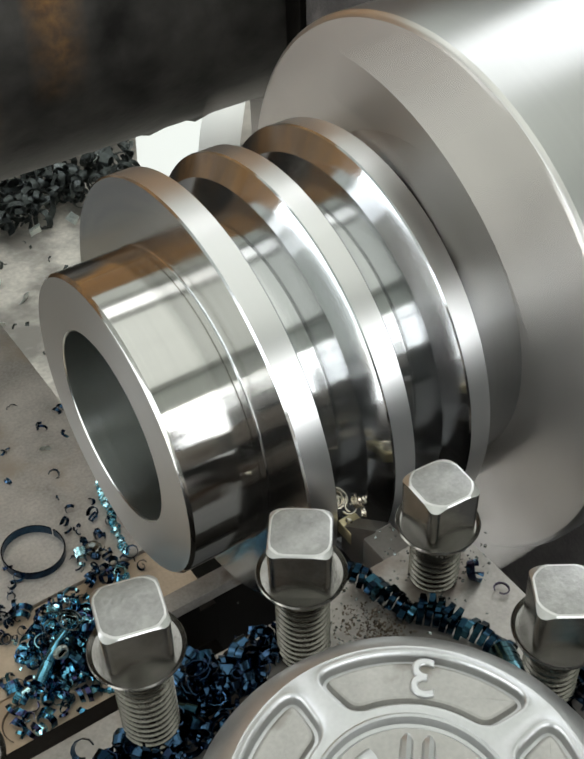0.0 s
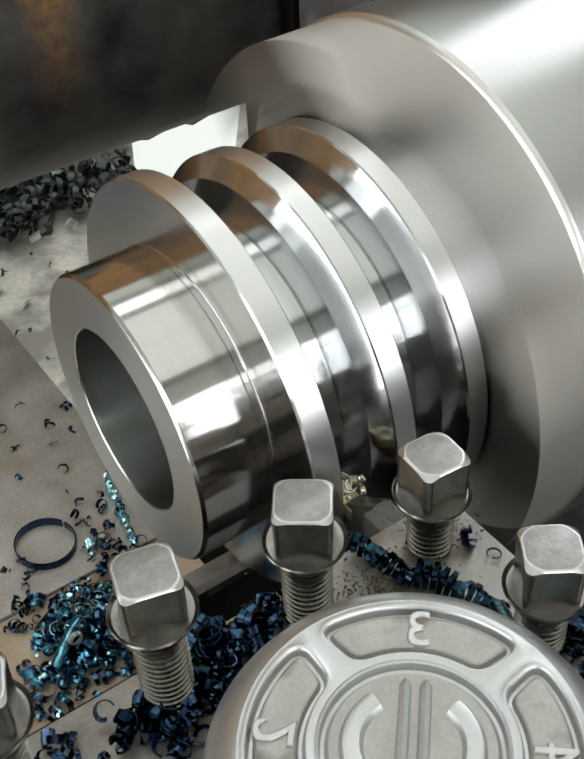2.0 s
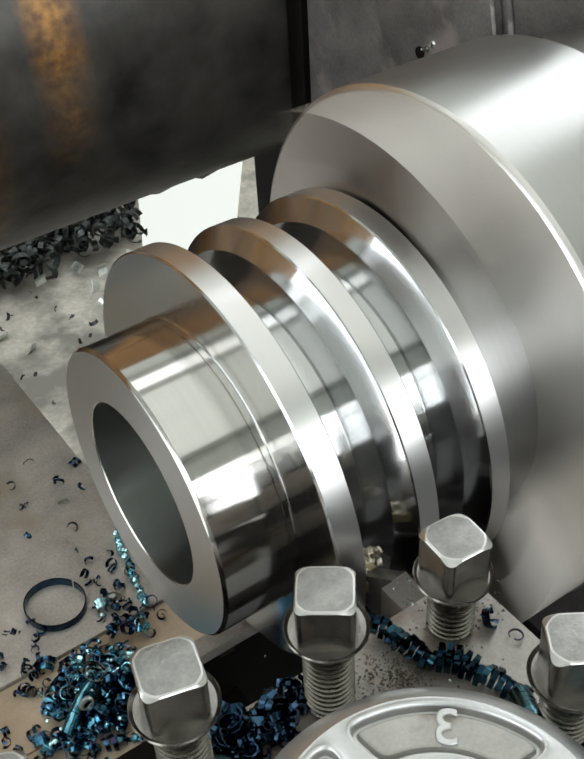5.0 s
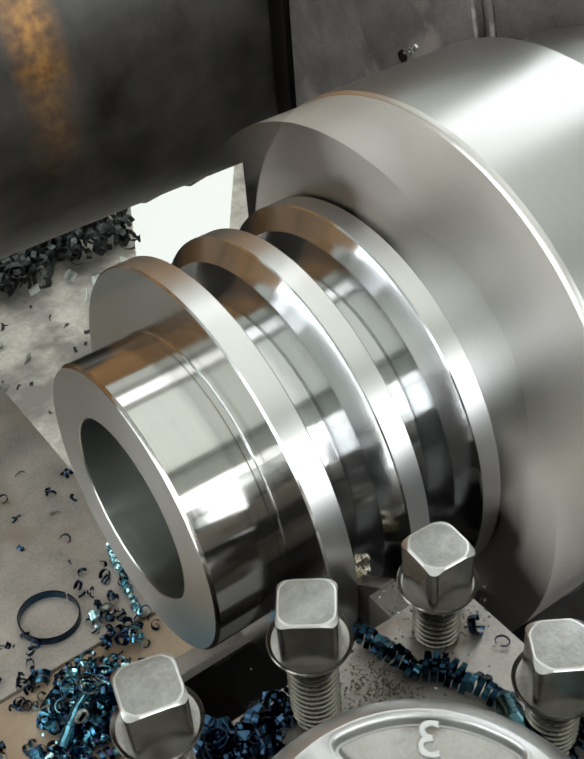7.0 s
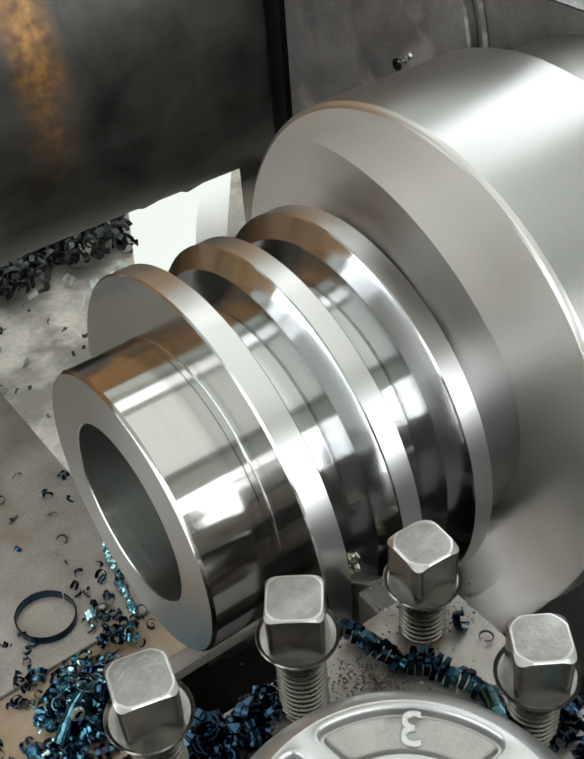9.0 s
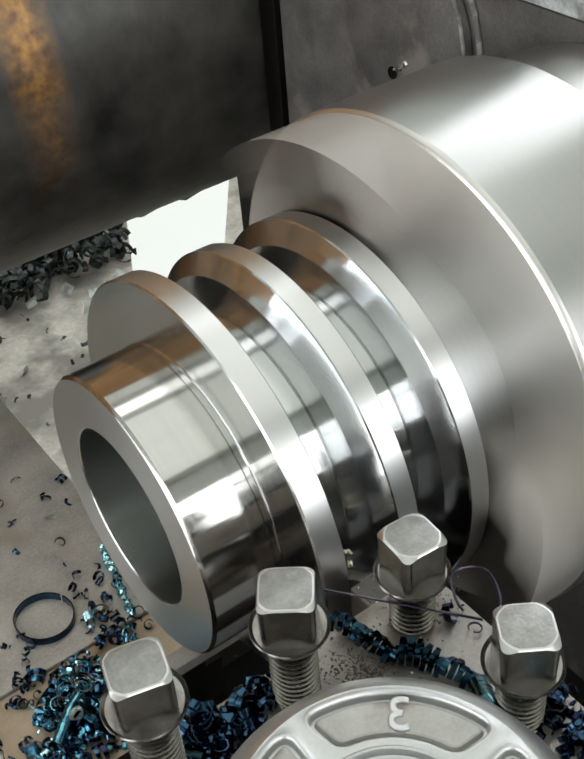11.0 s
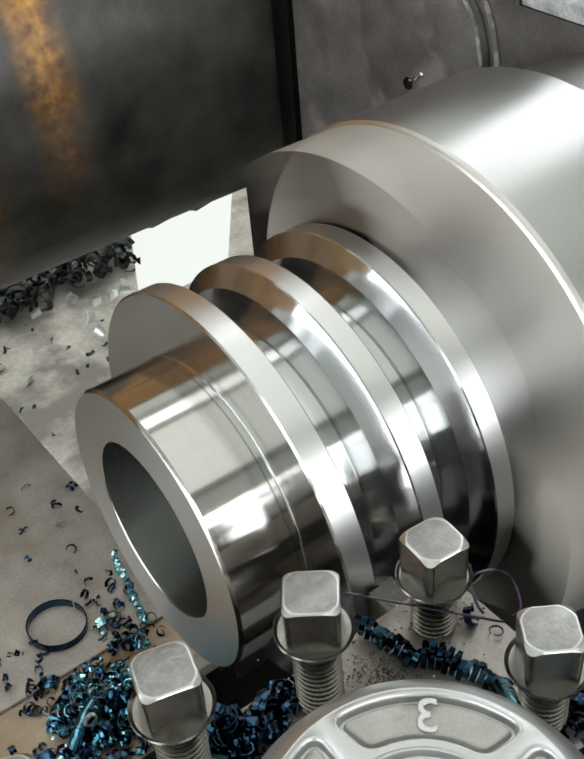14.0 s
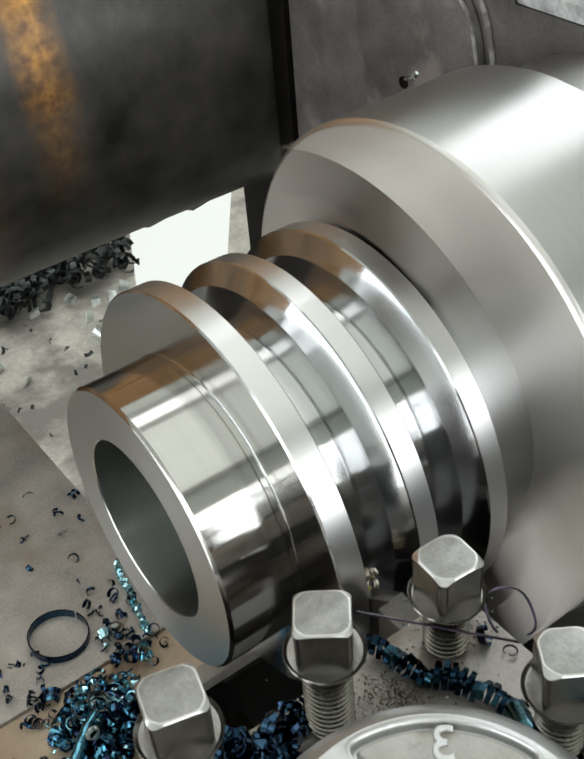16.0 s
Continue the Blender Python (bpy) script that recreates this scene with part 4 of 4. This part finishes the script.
    single_chip("chip_tangle", join(*tang), STRAW, (0.0405, -0.0665, 0.0022), "straw coloured chip tangle on the tool tip")
    for k in range(26):
        f = k / 25
        single_chip("beaded_chip", curl(rng.uniform(0.0012, 0.0018), rng.uniform(0.8, 1.3), 0.0008, 0.0014, 0.0003, 0.2, 11), CYAN,
                    (0.0267 - 0.0094 * f + rng.gauss(0, 0.0004), 0.1124 - 0.0462 * f, zp + 0.0019), "bright teal chip in a string on the table",
                    (rng.uniform(60, 120), rng.uniform(-30, 30), rng.uniform(0, 360)), "string of teal chips")
    # the big ring of a chip
    n = 60
    path = [(Vector((0.0130 * math.cos(w), 0.0138 * math.sin(w), 0)), Vector((0, 0, 1)), Vector((math.cos(w), math.sin(w), 0))) for w in [2 * math.pi * 0.985 * i / n for i in range(n + 1)]]
    single_chip("ring_chip", ribbon(path, 0.0042, 0.0006), NAVY, (-0.0150, 0.0900, zp + 0.0019), "large dark ring shaped chip standing on the table", (2, 0, 30))
    single_chip("curled_chip", curl(0.0030, 2.2, 0.0008, 0.0012, 0.0003, 0.8, 16), GREYCHIP, (-0.0205, 0.040, zp + 0.011), "pale spiral chip on the heap", (20, 10, 40))
    single_chip("round_slug", lathe([(0.0, 0.0), (0.0, 0.0036), (0.0012, 0.0040), (0.0022, 0.0034), (0.0024, 0.0018), (0.0014, 0.0)], "z", 24), GREYCHIP, (0.0072, 0.0778, zp), "small round grey metal slug")
    # a pale flake added where a dent in the table sparkles
    single_chip("dent_glint", curl(0.0026, 0.35, 0.0008, 0.0030, 0.0005, 0.2, 22), PALECHIP, (0.0150, 0.1450, zp + 0.0006), "small pale flake in place of a bright dent in the table", (78, 8, 30))
    # tight tubes and spirals in the blue heap
    single_chip("coiled_chip", coil_along([(-0.0404, 0.0241, zp + 0.007), (-0.0345, 0.0290, zp + 0.009), (-0.0280, 0.0340, zp + 0.010), (-0.0230, 0.0370, zp + 0.010)], 0.0024, 0.0021, 0.0021, 0.10, rng), SPRING,
                (0, 0, 0), "glossy blue tube shaped coiled chip on the heap")
    single_chip("coiled_chip", coil_along([(-0.0230, 0.0220, zp + 0.008), (-0.0260, 0.0270, zp + 0.010), (-0.0225, 0.0330, zp + 0.009)], 0.0021, 0.0020, 0.0019, 0.25, rng), COIL,
                (0, 0, 0), "short dark coiled chip lying over the heap")
    single_chip("spiral_chip", curl(0.0032, 1.7, 0.0016, 0.0016, 0.0003, 1.1, 22), GREYCHIP, (-0.0262, 0.0425, zp + 0.010), "pale open spiral chip on the blue heap", (25, -12, 60))
    single_chip("spiral_chip", curl(0.0020, 2.3, 0.0010, 0.0012, 0.0003, 0.5, 18), PALECHIP, (-0.0285, 0.0270, zp + 0.012), "small pale spiral chip on the blue heap", (15, 18, 200))
    single_chip("wire_chip", curl(0.0075, 0.38, 0.001, 0.0007, 0.0004, 0.4, 40), RUSTCHIP, (-0.0500, 0.0165, zp + 0.0006), "thin curved brown wire chip on the table", (0, 0, 80))
    single_chip("wire_chip", curl(0.0013, 0.9, 0.0004, 0.0004, 0.0003, 0.4, 18), DARKWIRE, (0.0347, -0.130, zt + 0.0006), "tiny curled wire chip on the post", (0, 0, 200))
    for k in range(14):
        x, y = ((-0.026, 0.082), (-0.030, 0.078), (-0.040, 0.066), (-0.044, 0.058), (0.004, 0.098), (0.012, 0.128), (0.028, 0.150), (0.020, 0.160), (0.0, 0.172), (-0.010, 0.185), (-0.002, 0.062),
                (0.010, 0.060), (-0.036, 0.055), (0.006, 0.083))[k]
        single_chip("small_chip", curl(rng.uniform(0.0012, 0.0022), rng.uniform(0.5, 1.5), 0.0012, rng.uniform(0.001, 0.0018), 0.00025, 0.4, 10), (BLUE, NAVY, NAVY)[k % 3],
                    (x, y, zp + 0.0014), "small dark blue chip lying on the table", (rng.uniform(0, 90), rng.uniform(0, 40), rng.uniform(0, 360)), "small chips on the table")
    single_chip("bent_chip", curl(0.0020, 0.9, 0.001, 0.0022, 0.0003, 0.3, 14), BLUE, (0.0320, -0.1225, zt + 0.0018), "small blue chip beside a bolt", (70, 20, 30))


chips()


def thin_wire(points, width):
    pts = [Vector(p) for p in points]
    path = []
    for i, p in enumerate(pts):
        t = (pts[min(i + 1, len(pts) - 1)] - pts[max(i - 1, 0)]).normalized()
        side = t.cross(Vector((0.3, 0.5, 0.8))).normalized()
        path.append((p, side, t.cross(side)))
    return ribbon(path, width, 0.0004)


FLIGHTS = []


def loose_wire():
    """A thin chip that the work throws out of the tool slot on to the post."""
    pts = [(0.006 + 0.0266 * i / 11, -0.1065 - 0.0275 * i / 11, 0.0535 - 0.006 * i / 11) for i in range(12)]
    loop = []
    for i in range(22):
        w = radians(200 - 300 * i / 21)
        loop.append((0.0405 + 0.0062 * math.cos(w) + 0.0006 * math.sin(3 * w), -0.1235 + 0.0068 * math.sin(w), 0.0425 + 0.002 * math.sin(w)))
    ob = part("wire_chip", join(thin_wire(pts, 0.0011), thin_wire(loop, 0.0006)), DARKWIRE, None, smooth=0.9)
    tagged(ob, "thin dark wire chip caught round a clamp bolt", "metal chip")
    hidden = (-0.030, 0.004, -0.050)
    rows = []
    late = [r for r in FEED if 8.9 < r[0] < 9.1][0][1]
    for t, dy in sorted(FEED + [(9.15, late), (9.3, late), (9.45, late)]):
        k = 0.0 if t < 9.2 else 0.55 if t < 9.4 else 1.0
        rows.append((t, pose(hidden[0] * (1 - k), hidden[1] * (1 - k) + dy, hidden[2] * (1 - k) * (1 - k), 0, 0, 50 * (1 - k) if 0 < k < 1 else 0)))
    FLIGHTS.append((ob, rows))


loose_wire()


def flying_chip(seed, t, seen, to, r=0.0016, reach=0.0):
    """A small chip that leaves the cut, passes the place seen at the time t, and falls away."""
    rng = random.Random(seed)
    if reach:  # a long curly thread
        bm = coil_along([(-reach, 0, reach * 0.36), (-reach * 0.3, 0, reach * 0.05), (reach * 0.3, 0, -reach * 0.12), (reach, 0, -reach * 0.36)], r, r * 3.2, 0.0006, 0.5, rng)
    else:
        bm = curl(r, rng.uniform(0.7, 1.6), r * 0.75, 0.0006, 0.0003, 0.4, 14)
    ob = part("flying_chip", bm, STRAW, None, smooth=0.9)
    tagged(ob, "small straw coloured chip flung off by the cut", "metal chip", "chips in flight")
    start = (0.0405, -0.064, -0.004)
    rows = [(0.0, pose(*start)), (max(0.1, t - 0.2), pose(*start)), (t, pose(*seen) if reach else pose(*seen, 60, 20, 45)), (t + 0.35, pose(*to, 100, 60, 80)), (16.0, pose(*to, 100, 60, 80))]
    FLIGHTS.append((ob, rows))


flying_chip(1, 1.0, (0.0701, -0.115, 0.0361), (0.25, -0.26, -0.25), 0.0013, 0.0160)
flying_chip(2, 2.2, (0.075, -0.010, 0.090), (0.15, 0.05, -0.255))
flying_chip(3, 8.0, (0.0398, -0.075, 0.034), (0.12, -0.08, -0.255), 0.0030)
flying_chip(6, 8.0, (0.0119, -0.075, 0.0439), (0.08, -0.07, -0.255), 0.0034)
flying_chip(7, 8.0, (-0.0055, -0.075, 0.0246), (0.06, -0.09, -0.255), 0.0020)
flying_chip(8, 8.5, (0.0362, -0.078, 0.0174), (0.12, -0.10, -0.255), 0.0014, 0.0060)
flying_chip(9, 8.5, (0.0274, -0.080, 0.0286), (0.08, -0.12, -0.255), 0.0024)
flying_chip(4, 12.8, (0.040, -0.010, 0.095), (0.10, 0.06, -0.255))
flying_chip(5, 15.0, (0.095, -0.055, 0.075), (0.20, -0.06, -0.255))


# ---------------------------------------------------------------- motion


def spin_rows():
    keys = [(0.0, float(JAW[0][1]))]
    for t, ph in JAW[1:]:
        t0, a0 = keys[-1]
        want = a0 + SPEED * (t - t0)
        keys.append((t, want + ((ph - want + 60) % 120 - 60)))
    rows = []
    k = 0
    for i in range(frame(16.0)):
        t = i / FPS
        while k < len(keys) - 2 and t > keys[k + 1][0]:
            k += 1
        (t0, a0), (t1, a1) = keys[k], keys[k + 1]
        rows.append((t, pose(0, 0, 0, a0 + (a1 - a0) * (t - t0) / (t1 - t0))))
    return rows


def motions():
    spin = spin_rows()
    for ob in SPINNERS:
        walk(ob, spin)
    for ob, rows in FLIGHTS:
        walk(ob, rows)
    for ob in RIDERS:
        base = ob.matrix_basis.copy()
        walk(ob, [(t, Matrix.Translation((0, dy, 0)) @ base) for t, dy in FEED])


motions()
